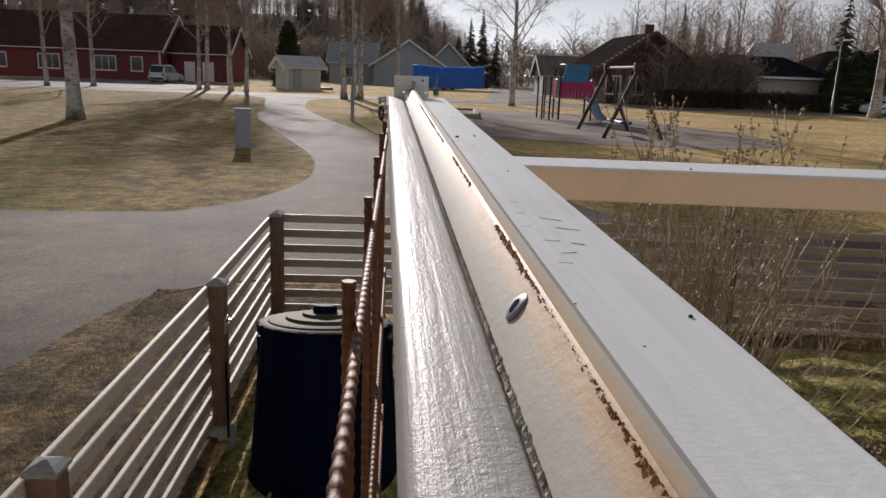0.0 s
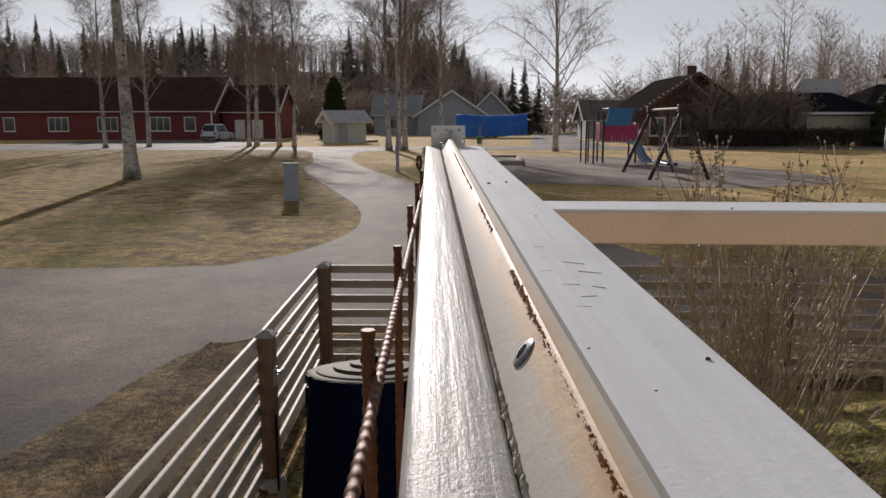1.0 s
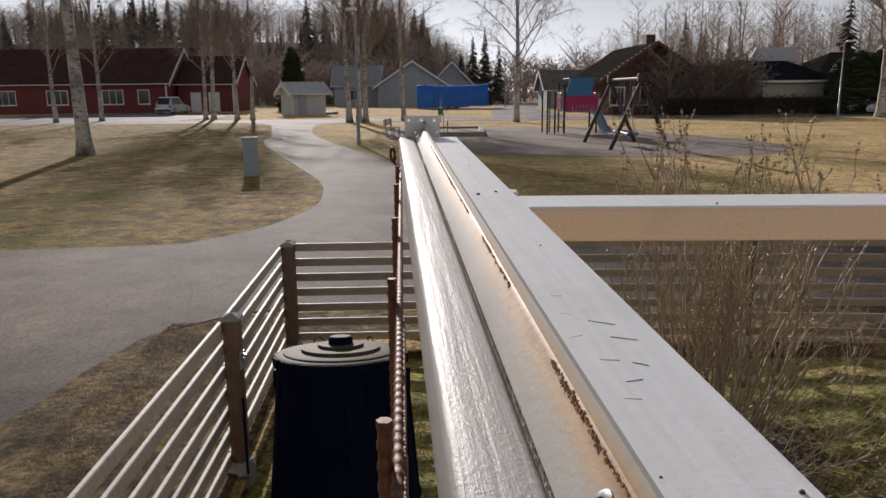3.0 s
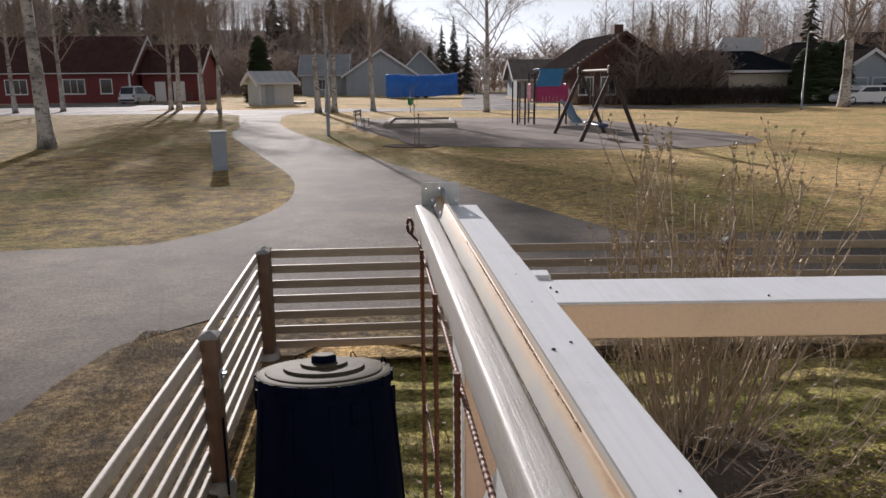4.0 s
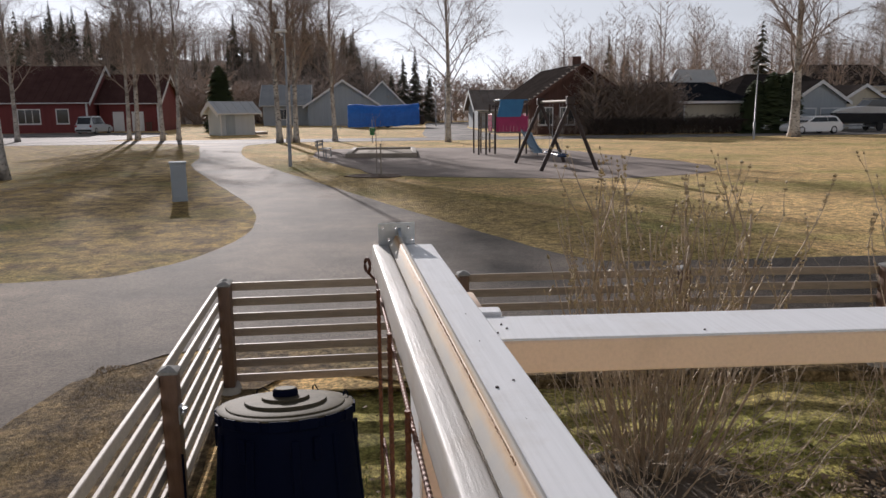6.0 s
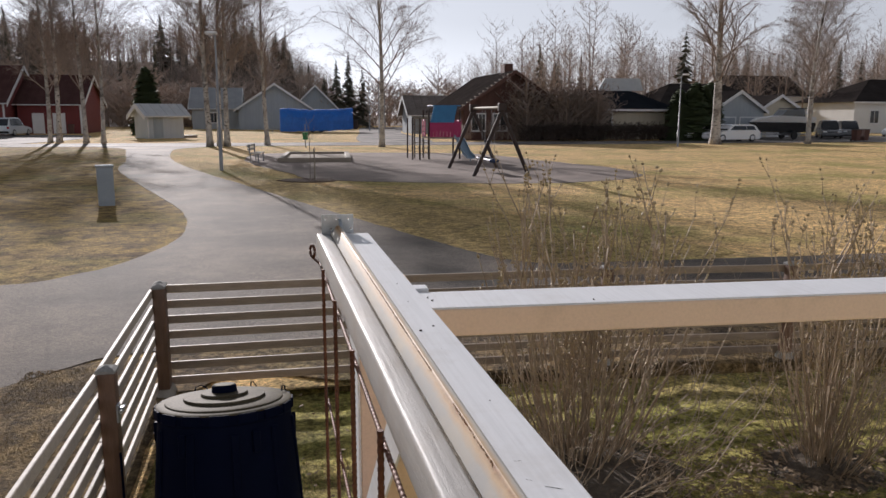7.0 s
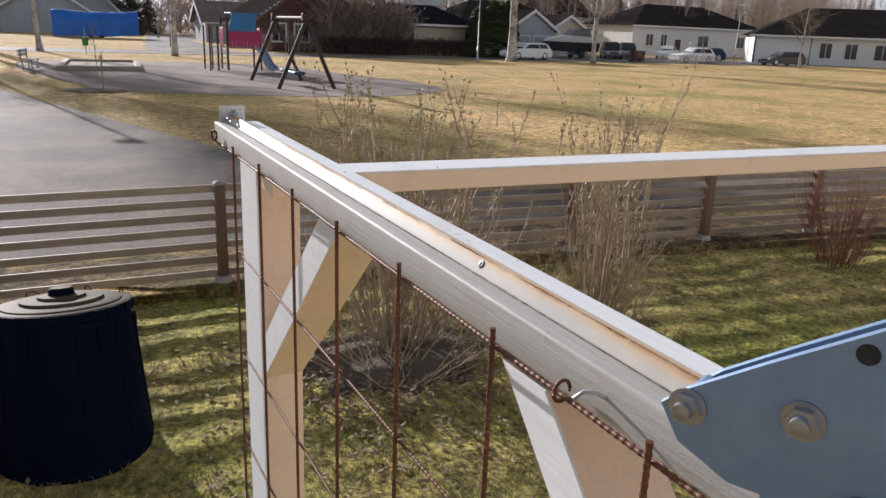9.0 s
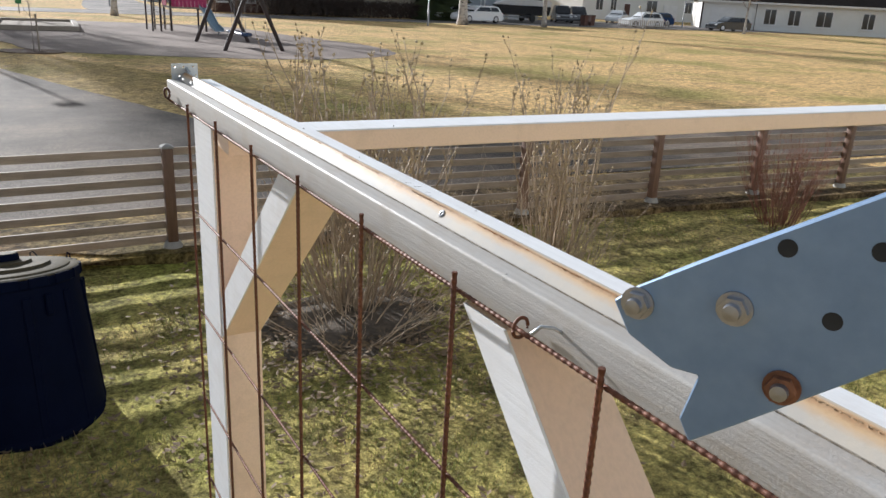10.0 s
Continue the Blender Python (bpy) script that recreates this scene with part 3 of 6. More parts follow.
# mossy lawn of the yard, gently uneven
NX, NY = 90, 60
lv, lf = [], []
for j in range(NY + 1):
    for i in range(NX + 1):
        x, y = -1.12 + 14.1 * i / NX, -2.9 + 9.6 * j / NY
        edge = min(1, i / 2, j / 2, (NX - i) / 2, (NY - j) / 2)
        lv.append((x, y - 0.05 * max(0, x + 1.1) * j / NY, YARD + 0.006 + edge * (0.02 + 0.035 * noise.noise((x * 1.3, y * 1.3, 0)) + 0.02 * noise.noise((x * 5, y * 5, 3)))))
for j in range(NY):
    for i in range(NX):
        a = j * (NX + 1) + i
        lf.append((a, a + 1, a + NX + 2, a + NX + 1))
tagged(new("lawn", pydata("lawn", lv, lf, M["lawn"], True)), "mossy green lawn with worn patches", "lawn", "", "structure")


def blades(name, count, area, h, w, material, label, seed, clump=0.0, z0=0.012):
    """Many small grass blades: one bent triangle pair each."""
    rnd = random.Random(seed)
    v, f = [], []
    while len(f) < count:
        x, y = rnd.uniform(area[0], area[1]), rnd.uniform(area[2], area[3])
        if noise.noise((x * 1.9, y * 1.9, seed)) < clump - 0.35 + rnd.uniform(-0.3, 0.3):
            continue
        a, l, t = rnd.uniform(0, 6.28), h * rnd.uniform(0.5, 1.3), rnd.uniform(0.2, 0.9)
        dx, dy, b0 = math.cos(a) * w, math.sin(a) * w, len(v)
        lx, ly = -math.sin(a) * l * t, math.cos(a) * l * t
        v += [(x - dx, y - dy, z0), (x + dx, y + dy, z0), (x + lx, y + ly, z0 + l)]
        f.append((b0, b0 + 1, b0 + 2))
    ob = new(name, pydata(name, v, f, material))
    return tagged(ob, label, "grass", "", "stuff")


blades("lawn_grass", 60000, (-1.05, 9.0, 0.4, 6.2), 0.035, 0.0035, M["blade"], "short green grass blades in the yard", 21, 0.1, YARD + 0.014)
blades("lawn_straw", 26000, (-1.05, 9.0, 0.4, 6.2), 0.035, 0.003, M["straw"], "withered straw blades in the yard", 22, 0.2, YARD + 0.014)
blades("verge_straw", 34000, (-2.4, -1.1, 2.0, 7.3), 0.020, 0.003, M["straw"], "withered straw beside the fence", 23, 0.1)

# fallen leaves under the shrubs
rl = random.Random(31)
v, f = [], []
for cx, cy, n, s in ((1.7, 4.4, 2600, 0.6), (3.45, 4.35, 900, 0.32), (2.4, 4.2, 600, 1.4), (7.3, 5.0, 200, 0.4), (-0.4, 3.2, 120, 0.6), (1.0, 3.4, 500, 0.9), (3.0, 6.2, 300, 2.0)):
    for _ in range(n):
        x, y, a, l = cx + rl.gauss(0, s), cy + rl.gauss(0, s * 0.7), rl.uniform(0, 6.28), rl.uniform(0.012, 0.034)
        z, b0 = YARD + 0.04 + rl.uniform(0, 0.02), len(v)
        c, sn = math.cos(a) * l, math.sin(a) * l
        v += [(x - c, y - sn, z), (x + sn * 0.5, y - c * 0.5, z + rl.uniform(-0.01, 0.012)), (x + c, y + sn, z + rl.uniform(0, 0.015)), (x - sn * 0.5, y + c * 0.5, z)]
        f += [(b0, b0 + 1, b0 + 2), (b0, b0 + 2, b0 + 3)]
tagged(new("fallen_leaves", pydata("fallen_leaves", v, f, M["leaf"])), "withered brown leaves lying under the shrubs", "leaves", "", "stuff")

# grit on the footpath
rg = random.Random(55)
v, f = [], []
for _ in range(9000):
    x, y = rg.uniform(-7.0, -1.6), rg.uniform(3.5, 11.3)
    if x > -2.6 and y < 7.8:
        x, y = rg.uniform(-3.0, 4.0), rg.uniform(7.7, 8.6)
    r, z, b0 = rg.uniform(0.002, 0.0045), 0.012, len(v)
    v += [(x - r, y - r * 0.5, z), (x + r, y - r * 0.6, z), (x + r * 0.2, y + r, z), (x + rg.uniform(-0.3, 0.3) * r, y, z + r * 0.9)]
    f += [(b0, b0 + 1, b0 + 3), (b0 + 1, b0 + 2, b0 + 3), (b0 + 2, b0, b0 + 3)]
tagged(new("path_grit", pydata("path_grit", v, f, M["pebble"])), "loose grit scattered on the footpath", "grit", "", "stuff")
# clods and crumbs on the worn verge and the green
rc = random.Random(56)
v, f = [], []
for _ in range(2200):
    x, y = rc.uniform(-2.7, -1.1), rc.uniform(1.5, 7.4)
    if noise.noise((x * 1.6, y * 1.6, 4.0)) < rc.uniform(-0.25, 0.35):
        continue
    r, z, b0 = rc.uniform(0.003, 0.009), 0.018, len(v)
    if x < -2.45 + 0.1 * (y - 6) and y < 7.5 and x < -2.5:
        continue
    a = rc.uniform(0, 6.28)
    v += [(x + math.cos(a + q) * r * rc.uniform(0.7, 1.3), y + math.sin(a + q) * r * rc.uniform(0.7, 1.3), z - 0.01) for q in (0, 1.57, 3.14, 4.71)] + [(x, y, z + r * rc.uniform(0.4, 0.9))]
    f += [(b0 + q, b0 + (q + 1) % 4, b0 + 4) for q in range(4)]
tagged(new("soil_crumbs", pydata("soil_crumbs", v, f, M["bed"])), "crumbs of brown soil on the worn grass", "soil", "", "stuff")
# bare soil under the shrubs, slightly mounded
for cx, cy, rr, sd in ((1.75, 4.55, 0.80, 1), (3.48, 4.38, 0.42, 2)):
    b = bmesh.new()
    ringv = [[b.verts.new((cx + math.cos(a) * rr * q * (1 + 0.25 * noise.noise((math.cos(a) * 2, math.sin(a) * 2, sd))), cy + math.sin(a) * rr * 0.8 * q * (1 + 0.25 * noise.noise((math.cos(a) * 2, math.sin(a) * 2, sd))), YARD + 0.02 + 0.06 * (1 - q * q) + 0.02 * noise.noise((math.cos(a) * 4 * q, math.sin(a) * 4 * q, 5)))) for a in [6.2832 * k / 36 for k in range(36)]] for q in (0.05, 0.3, 0.55, 0.8, 1.0)]
    for r0_, r1_ in zip(ringv, ringv[1:]):
        for k in range(36):
            b.faces.new((r0_[k], r0_[(k + 1) % 36], r1_[(k + 1) % 36], r1_[k]))
    b.faces.new(ringv[0])
    bmesh.ops.recalc_face_normals(b, faces=b.faces[:])
    solid("shrub_soil", b, M["bed"], "bare brown soil with leaf litter under a shrub", "soil", None, "structure", 60)

# plain unseen house wall added behind the walk, closes the place and bounces warm light
solid("wall_south", box(-1.5, 13, -4.6, -4.3, -0.05, 2.7), M["beige_wall"], "plain unseen beige house wall, added to bounce warm light into the yard", "wall", None, "structure")


# ---- pergola with its steel-topped beam ----
Y0, Y1 = -0.95, 1.60
BEAM = Matrix.Translation((0.0592, 0.0, 2.0546)) @ pose(0, 0, 0, 0, 0, 2.40) @ pose(0, 0, 0, 1.435)
pergola = thing("pergola", "white-painted timber pergola frame, beam with a rusty iron-edged bar", "pergola")


def beam_part(name, bm, material, label="", smooth=None):
    """A part in the beam's own frame: y along it, z up from the outer board's top edge."""
    ob = part(name, bm, material, pergola, label, smooth)
    ob.matrix_local = BEAM
    return ob


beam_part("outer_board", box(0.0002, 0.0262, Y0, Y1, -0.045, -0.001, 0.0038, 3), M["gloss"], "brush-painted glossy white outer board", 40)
bar = prism([(0.0272, -0.045), (0.0272, -0.0012), (0.0378, 0.0138), (0.0396, 0.0150), (0.0440, 0.0152), (0.0464, 0.0138), (0.0470, 0.0112), (0.0470, -0.045)], (Y0, Y1 + 0.01), "y")
beam_part("iron_bar", bar, M["iron"], "painted iron bar with rust along its upper edge", 30)
capping = prism([(0.0486, -0.060), (0.0985, -0.060), (0.0985, -0.0020), (0.0962, 0.0006), (0.0500, 0.0012), (0.0486, 0.0002)], (Y0, Y1 - 0.015), "y")
bmesh.ops.bevel(capping, geom=[e for e in capping.edges if abs(e.verts[0].co.y - e.verts[1].co.y) < 1e-4 and e.verts[0].co.y > 1.5 and e.verts[0].co.z > -0.05 and e.verts[1].co.z > -0.05], offset=0.008, segments=3, affect="EDGES")
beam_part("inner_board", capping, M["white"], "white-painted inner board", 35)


def seam(name, x, z, r, material, label, seed, y0=Y0, y1=Y1, gaps=0.0):
    """Crumbs of old filler or rust in a broken line along the beam."""
    rnd = random.Random(seed)
    v, f = [], []
    y = y0 + 0.01
    while y < y1 - 0.02:
        size = r * max(0.15, 0.75 + 1.1 * noise.noise((y * 11, seed, 0)) + rnd.uniform(-0.35, 0.45))
        y += rnd.uniform(0.6, 1.3) * max(size, r * 0.5)
        if noise.noise((y * 6, seed, 4.0)) < gaps - 0.5:
            continue
        c = Vector((x + rnd.gauss(0, r * 0.35), y, z + rnd.gauss(0, r * 0.2)))
        b0 = len(v)
        for k in range(5):
            a = 1.2566 * k + rnd.uniform(-0.4, 0.4)
            q = size * rnd.uniform(0.6, 1.2)
            v.append(c + Vector((math.cos(a) * q, math.sin(a) * q * 1.5, -0.0006)))
        v.append(c + Vector((rnd.uniform(-0.3, 0.3) * size, rnd.uniform(-0.4, 0.4) * size, size * rnd.uniform(0.3, 0.8))))
        f += [(b0 + k, b0 + (k + 1) % 5, b0 + 5) for k in range(5)]
    ob = new(name, pydata(name, v, f, material))
    ob.parent = pergola
    ob.matrix_local = BEAM
    tagged(ob, label, "", "", "stuff")


seam("sealant_bead", 0.0267, -0.0013, 0.0007, M["sealant"], "cracked dark sealant line", 5)
beam_part("seam_shadow_gap", box(0.0263, 0.0271, Y0, Y1 - 0.02, -0.03, -0.0018, 0.0), M["sealant"], "dark joint between board and bar")
beam_part("gap_line", box(0.0471, 0.0485, Y0, Y1 - 0.02, -0.03, -0.004, 0.0), M["timber_dark"], "dark gap beside the bar")
seam("rust_scale", 0.0384, 0.0143, 0.0008, M["seam"], "crumbling rust along the bar edge", 6, -0.95, 1.3, 0.30)
sc = part("screw", lathe([(0.0, 0.0), (0.0047, 0.0), (0.0047, 0.0005), (0.0038, 0.0010), (0.0024, 0.0011), (0.0022, 0.0004), (0.0, 0.0004)], 24), M["screw_zinc"], pergola, "countersunk galvanised screw", 40)
sc.matrix_local = BEAM @ Matrix.Translation((0.0336, 0.448, 0.0079)) @ pose(0, 0, 0, 0, -54.8, 0)
# cross beam under the inner board; cream holds the bounce light, white the sky-lit top
cross = thing("cross_beam", "timber cross beam carrying the pergola beam, warm bounce coloured below its white top", "beam", Matrix.Translation((0.05, 1.292, 0)) @ pose(0, 0, 0, 0, 0, -3.1))
part("board", box(0.0, 2.95, 0.0, 0.115, 1.970, 2.0150, 0.003, 2), M["cream"], cross, "plank with warm bounce light put into its cream colour")
part("top_coat", box(0.06, 2.948, 0.002, 0.113, 2.0130, 2.0175, 0.0015, 1), M["white"], cross, "upper face kept white as the sky lights it")
part("spacer_block", box(0.045, 0.118, 0.117, 0.150, 1.975, 2.0225, 0.002), M["white"], cross)
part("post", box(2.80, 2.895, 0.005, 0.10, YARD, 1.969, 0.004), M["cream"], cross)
rb = random.Random(8)


def speck(x, y, r, parent, m, z=0.0005):
    ob = part("debris", lathe([(0.0, 0.0), (r, 0.0), (r * 0.6, r * 0.8), (0.0, r * 0.9)], 6), M["timber_dark"], parent, "speck of dirt")
    ob.matrix_local = m @ Matrix.Translation((x, y, z)) @ pose(0, 0, 0, 0, 0, rb.uniform(0, 180)) @ Matrix.Diagonal((1, rb.uniform(0.5, 1.0), 1, 1))


for _ in range(10):
    speck(rb.uniform(0.05, 0.097), rb.uniform(0.3, 1.5), rb.uniform(0.0006, 0.0013), pergola, BEAM)
speck(0.0630, 0.958, 0.0022, pergola, BEAM)
speck(0.0810, 0.972, 0.0017, pergola, BEAM)
speck(0.0570, 0.472, 0.0010, pergola, BEAM)
for x, y in ((0.10, 0.03), (0.115, 0.05), (0.38, 0.02), (0.11, 0.07)):
    speck(x, y, 0.0022, cross, Matrix.Identity(4), 2.0175)
# hairline scratches in the paint of the inner board
for _ in range(9):
    y0s, x0s, ls = rb.uniform(0.52, 0.68), rb.uniform(0.055, 0.085), rb.uniform(0.002, 0.006)
    ob = part("scratch", box(-ls, ls, -0.00013, 0.00013, 0, 0.0002), M["timber_dark"], pergola)
    ob.matrix_local = BEAM @ Matrix.Translation((x0s, y0s, 0.0009)) @ pose(0, 0, 0, 0, 0, rb.uniform(-35, 25))
# knocks in the rounded edge of the outer board
for y, r in ((0.283, 0.0034), (0.336, 0.0020), (0.63, 0.0016), (1.02, 0.0018)):
    ob = part("knock", lathe([(0.0, 0.0), (r, 0.0), (r * 0.8, r * 0.22), (r * 0.4, r * 0.08), (0.0, 0.0002)], 12), M["cap"], pergola, "chipped knock in the paint", 50)
    ob.matrix_local = BEAM @ Matrix.Translation((0.0014, y, -0.0030)) @ pose(0, 0, 0, 0, -45, 0) @ Matrix.Diagonal((1.3, 0.7, 0.10, 1))
# posts and knee braces under the inner board; thin white layers imitate their sky-lit sides
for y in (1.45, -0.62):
    part("post", box(0.058, 0.154, y, y + 0.095, YARD, 2.020 if y > 0 else 1.978, 0.004, 2), M["cream"], pergola, "square post coloured cream for warm bounce light", 40)
part("side_board", box(0.0535, 0.0578, 1.452, 1.62, YARD, 2.012, 0.001), M["white"], pergola, "thin board giving the post its sky-lit white side")
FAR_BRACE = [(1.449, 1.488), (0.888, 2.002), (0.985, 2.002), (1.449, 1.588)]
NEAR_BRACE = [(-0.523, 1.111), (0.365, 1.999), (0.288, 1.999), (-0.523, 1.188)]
for outline, words in ((FAR_BRACE, "knee brace coloured cream for warm bounce light"), (NEAR_BRACE, "knee brace coloured cream for warm bounce light, with fine cracks")):
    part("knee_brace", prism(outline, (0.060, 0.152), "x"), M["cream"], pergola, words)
    part("brace_side", prism(outline, (0.0565, 0.0598), "x"), M["white"], pergola, "thin layer giving the brace its sky-lit white side")

# perforated angle bracket at the beam's end
bracket = thing("angle_bracket", "galvanised perforated angle bracket screwed to the beam end", "bracket", BEAM @ Matrix.Translation((0.0100, 1.588, -0.0045)))


def plate_with_holes(w, h, t, holes, r, n=12):
    """A plate in x-z with round holes through it: each hole is a cell of its own."""
    b = bmesh.new()
    xs = sorted({0, w, *[x - r * 1.5 for x, z in holes], *[x + r * 1.5 for x, z in holes]})
    zs = sorted({0, h, *[z - r * 1.5 for x, z in holes], *[z + r * 1.5 for x, z in holes]})
    for x0, x1 in zip(xs, xs[1:]):
        for z0, z1 in zip(zs, zs[1:]):
            if x1 - x0 < 1e-6 or z1 - z0 < 1e-6:
                continue
            hole = [c for c in holes if x0 < c[0] < x1 and z0 < c[1] < z1]
            if not hole:
                for y, flip in ((0, False), (t, True)):
                    q = [b.verts.new(p) for p in ((x0, y, z0), (x1, y, z0), (x1, y, z1), (x0, y, z1))]
                    b.faces.new(q[::-1] if flip else q)
                continue
            cx, cz = hole[0]
            rings = []
            for y in (0, t):
                inner = [b.verts.new((cx + r * math.cos(2 * math.pi * k / n), y, cz + r * math.sin(2 * math.pi * k / n))) for k in range(n)]
                outer = []
                for k in range(n):
                    c, s = math.cos(2 * math.pi * k / n), math.sin(2 * math.pi * k / n)
                    g = min((x1 - cx) / abs(c) if c > 1e-6 else ((cx - x0) / abs(c) if c < -1e-6 else 9), (z1 - cz) / abs(s) if s > 1e-6 else ((cz - z0) / abs(s) if s < -1e-6 else 9))
                    outer.append(b.verts.new((cx + g * c, y, cz + g * s)))
                for k in range(n):
                    b.faces.new((inner[k], outer[k], outer[(k + 1) % n], inner[(k + 1) % n]))
                for sx in (x0, x1):
                    for sz in (z0, z1):
                        near = sorted(outer, key=lambda q: (q.co.x - sx) ** 2 + (q.co.z - sz) ** 2)[:2]
                        if (near[0].co.x - sx) ** 2 + (near[0].co.z - sz) ** 2 > 1e-10:
                            b.faces.new((near[0], near[1], b.verts.new((sx, y, sz))))
                rings.append(inner)
            for k in range(n):
                b.faces.new((rings[0][k], rings[1][k], rings[1][(k + 1) % n], rings[0][(k + 1) % n]))
    for x0, x1, z0, z1 in ((0, w, 0, 0), (0, w, h, h), (0, 0, 0, h), (w, w, 0, h)):
        b.faces.new([b.verts.new(p) for p in ((x0, 0, z0), (x1, 0, z1), (x1, t, z1), (x0, t, z0))])
    bmesh.ops.remove_doubles(b, verts=b.verts[:], dist=1e-6)
    bmesh.ops.recalc_face_normals(b, faces=b.faces[:])
    return b


up = part("upright_leaf", plate_with_holes(0.060, 0.0405, 0.002, [(0.007, 0.033), (0.028, 0.033), (0.050, 0.033), (0.017, 0.013), (0.055, 0.013)], 0.0023), M["zinc"], bracket)
part("foot_leaf", box(0.0, 0.0195, -0.035, 0.0, 0.0004, 0.002, 0.0004), M["zinc"], bracket)
part("gusset", prism([(-0.030, 0.0225), (0.0, 0.0225), (0.0, 0.032)], (0.0315, 0.0365), "x"), M["zinc"], bracket, "pressed stiffening rib")
part("screw", lathe([(0.0, 0.0), (0.0035, 0.0), (0.003, 0.002), (0.0, 0.0024)], 12), M["bolt"], bracket).location = (0.011, -0.015, 0.002)

# ---- rusty reinforcing mesh hung on the beam ----
mesh_frame = thing("rebar_trellis", "rusty ribbed reinforcing-steel mesh hung beside the beam", "trellis")


def ribbed(a, b, r, pitch=0.0085):
    a, b = Vector(a), Vector(b)
    n = int((b - a).length / pitch)
    pts, rad = [], []
    for i in range(n):
        for k, q in ((0.0, 1.0), (0.45, 1.0), (0.55, 1.17), (0.9, 1.17)):
            pts.append(a.lerp(b, (i + k) / n))
            rad.append(r * q)
    return tube(pts, rad, 6)


RODS = [1.402 - 0.2138 * k for k in range(11)]


def mesh_x(y):
    """The mesh leans a little away from the beam towards the house."""
    return -0.0255 + 0.0156 * (y - 0.118)


def mesh_z(y):
    return -0.0105 - 0.0115 * (y - 0.118)


for k, y in enumerate(RODS):
    top = BEAM @ Vector((mesh_x(y), y, mesh_z(y) + 0.002 * math.sin(k * 1.7)))
    part("upright_rod", ribbed((top.x + 0.0004 * (k % 3), y + 0.006 * math.sin(k * 2.1), 0.15), top, 0.0027), M["rebar"], mesh_frame, "", 60)
LEVELS = [0.0, 0.218, 0.458, 0.690, 0.921, 1.151, 1.381, 1.611]
for k, drop in enumerate(LEVELS):
    ends = [BEAM @ Vector((mesh_x(y) + 0.0046, y, mesh_z(y) - 0.0195 - drop)) for y in (1.418 if k else 1.545, -0.86)]
    part("cross_rod", ribbed(ends[0], ends[1], 0.0022), M["rebar"], mesh_frame, "", 60)


def ring(name, centre, radius, r, turn, material, parent, sweep=6.0):
    pts = [Vector(centre) + turn @ Vector((math.cos(a) * radius, math.sin(a) * radius, 0)) for a in [sweep * i / 20 for i in range(21)]]
    part(name, tube(pts, r, 7), material, parent, "", 60)


ring("hook", (-0.017, 1.550, 2.068), 0.011, 0.0026, pose(0, 0, 0, 0, 90, 20).to_3x3(), M["rebar"], mesh_frame)
part("hook_shank", tube([BEAM @ Vector((0.0014, 1.53, -0.0462)), (-0.010, 1.545, 2.050), (-0.017, 1.550, 2.057)], 0.0022, 7), M["rebar"], mesh_frame, "", 60)
ring("hanger_ring", (0.034, 0.232, 2.030), 0.0095, 0.0018, pose(0, 0, 0, 90, 15, 10).to_3x3(), M["rebar"], mesh_frame, 5.4)
part("hanger_hook", tube([(0.053, 0.195, 2.036), (0.044, 0.197, 2.042), (0.034, 0.203, 2.043), (0.030, 0.210, 2.034)], 0.0018, 7), M["zinc"], mesh_frame, "bent zinc hook", 60)

# ---- galvanised held plate near the house end of the beam, built still ----
joint = thing("joint_plate", "galvanised held plate, sky reflection in its blue-grey, with bolts and dark hole discs", "steel plate", Matrix.Translation((-0.1513, -0.0677, -0.0057)) @ pose(0, 0, 0, 0, 0, -64.09))
outline = [(0.0, 2.2085), (0.0073, 2.1964), (0.0251, 2.1878), (0.0357, 2.1879), (0.0313, 2.1683), (0.0362, 2.1599), (0.0505, 2.1721), (0.0919, 2.209), (0.49, 2.47), (0.45, 2.53), (0.0803, 2.2649), (0.0309, 2.2321), (0.0086, 2.2166)]
for name, y0p in (("front_plate", -0.0010), ("back_plate", 0.0200)):
    pl = prism(outline if name == "front_plate" else [(u + 0.004, z) for u, z in outline], (y0p, y0p + 0.002), "y")
    bmesh.ops.bevel(pl, geom=pl.edges[:], offset=0.0006, segments=1, affect="EDGES")
    part(name, pl, M["zinc_sky"], joint, "zinc plate, sky reflection put into its blue-grey")


def hexagon(r, depth):
    return prism([(r * math.cos(math.pi * k / 3), r * math.sin(math.pi * k / 3)) for k in range(6)], depth, "y")


for u, z, nut in ((0.0095, 2.2100, M["bolt"]), (0.0440, 2.2173, M["bolt"]), (0.0639, 2.1931, M["steel_rust"])):
    bo = part("bolt", hexagon(0.0052, (-0.0050, -0.0019)), nut, joint, "hexagonal bolt head")
    bo.location = (u, 0, z)
    wa = lathe([(0.0, 0.0), (0.0064, 0.0), (0.0064, 0.0009), (0.0, 0.0009)], 20)
    w_ = part("washer", wa, nut, bo)
    w_.matrix_local = pose(0, -0.0011, 0, 90)
    sh = part("shank", lathe([(0.0, 0.0), (0.0032, 0.0), (0.0029, 0.0026), (0.0, 0.0030)], 16), M["bolt"], bo, "", 40)
    sh.matrix_local = pose(0, -0.0048, 0, 90)
    sp = part("spacer", lathe([(0.0, 0.0), (0.0035, 0.0), (0.0035, 0.0190), (0.0, 0.0190)], 14), M["zinc_sky"], bo)
    sp.matrix_local = pose(0, 0.0201, 0, 90)
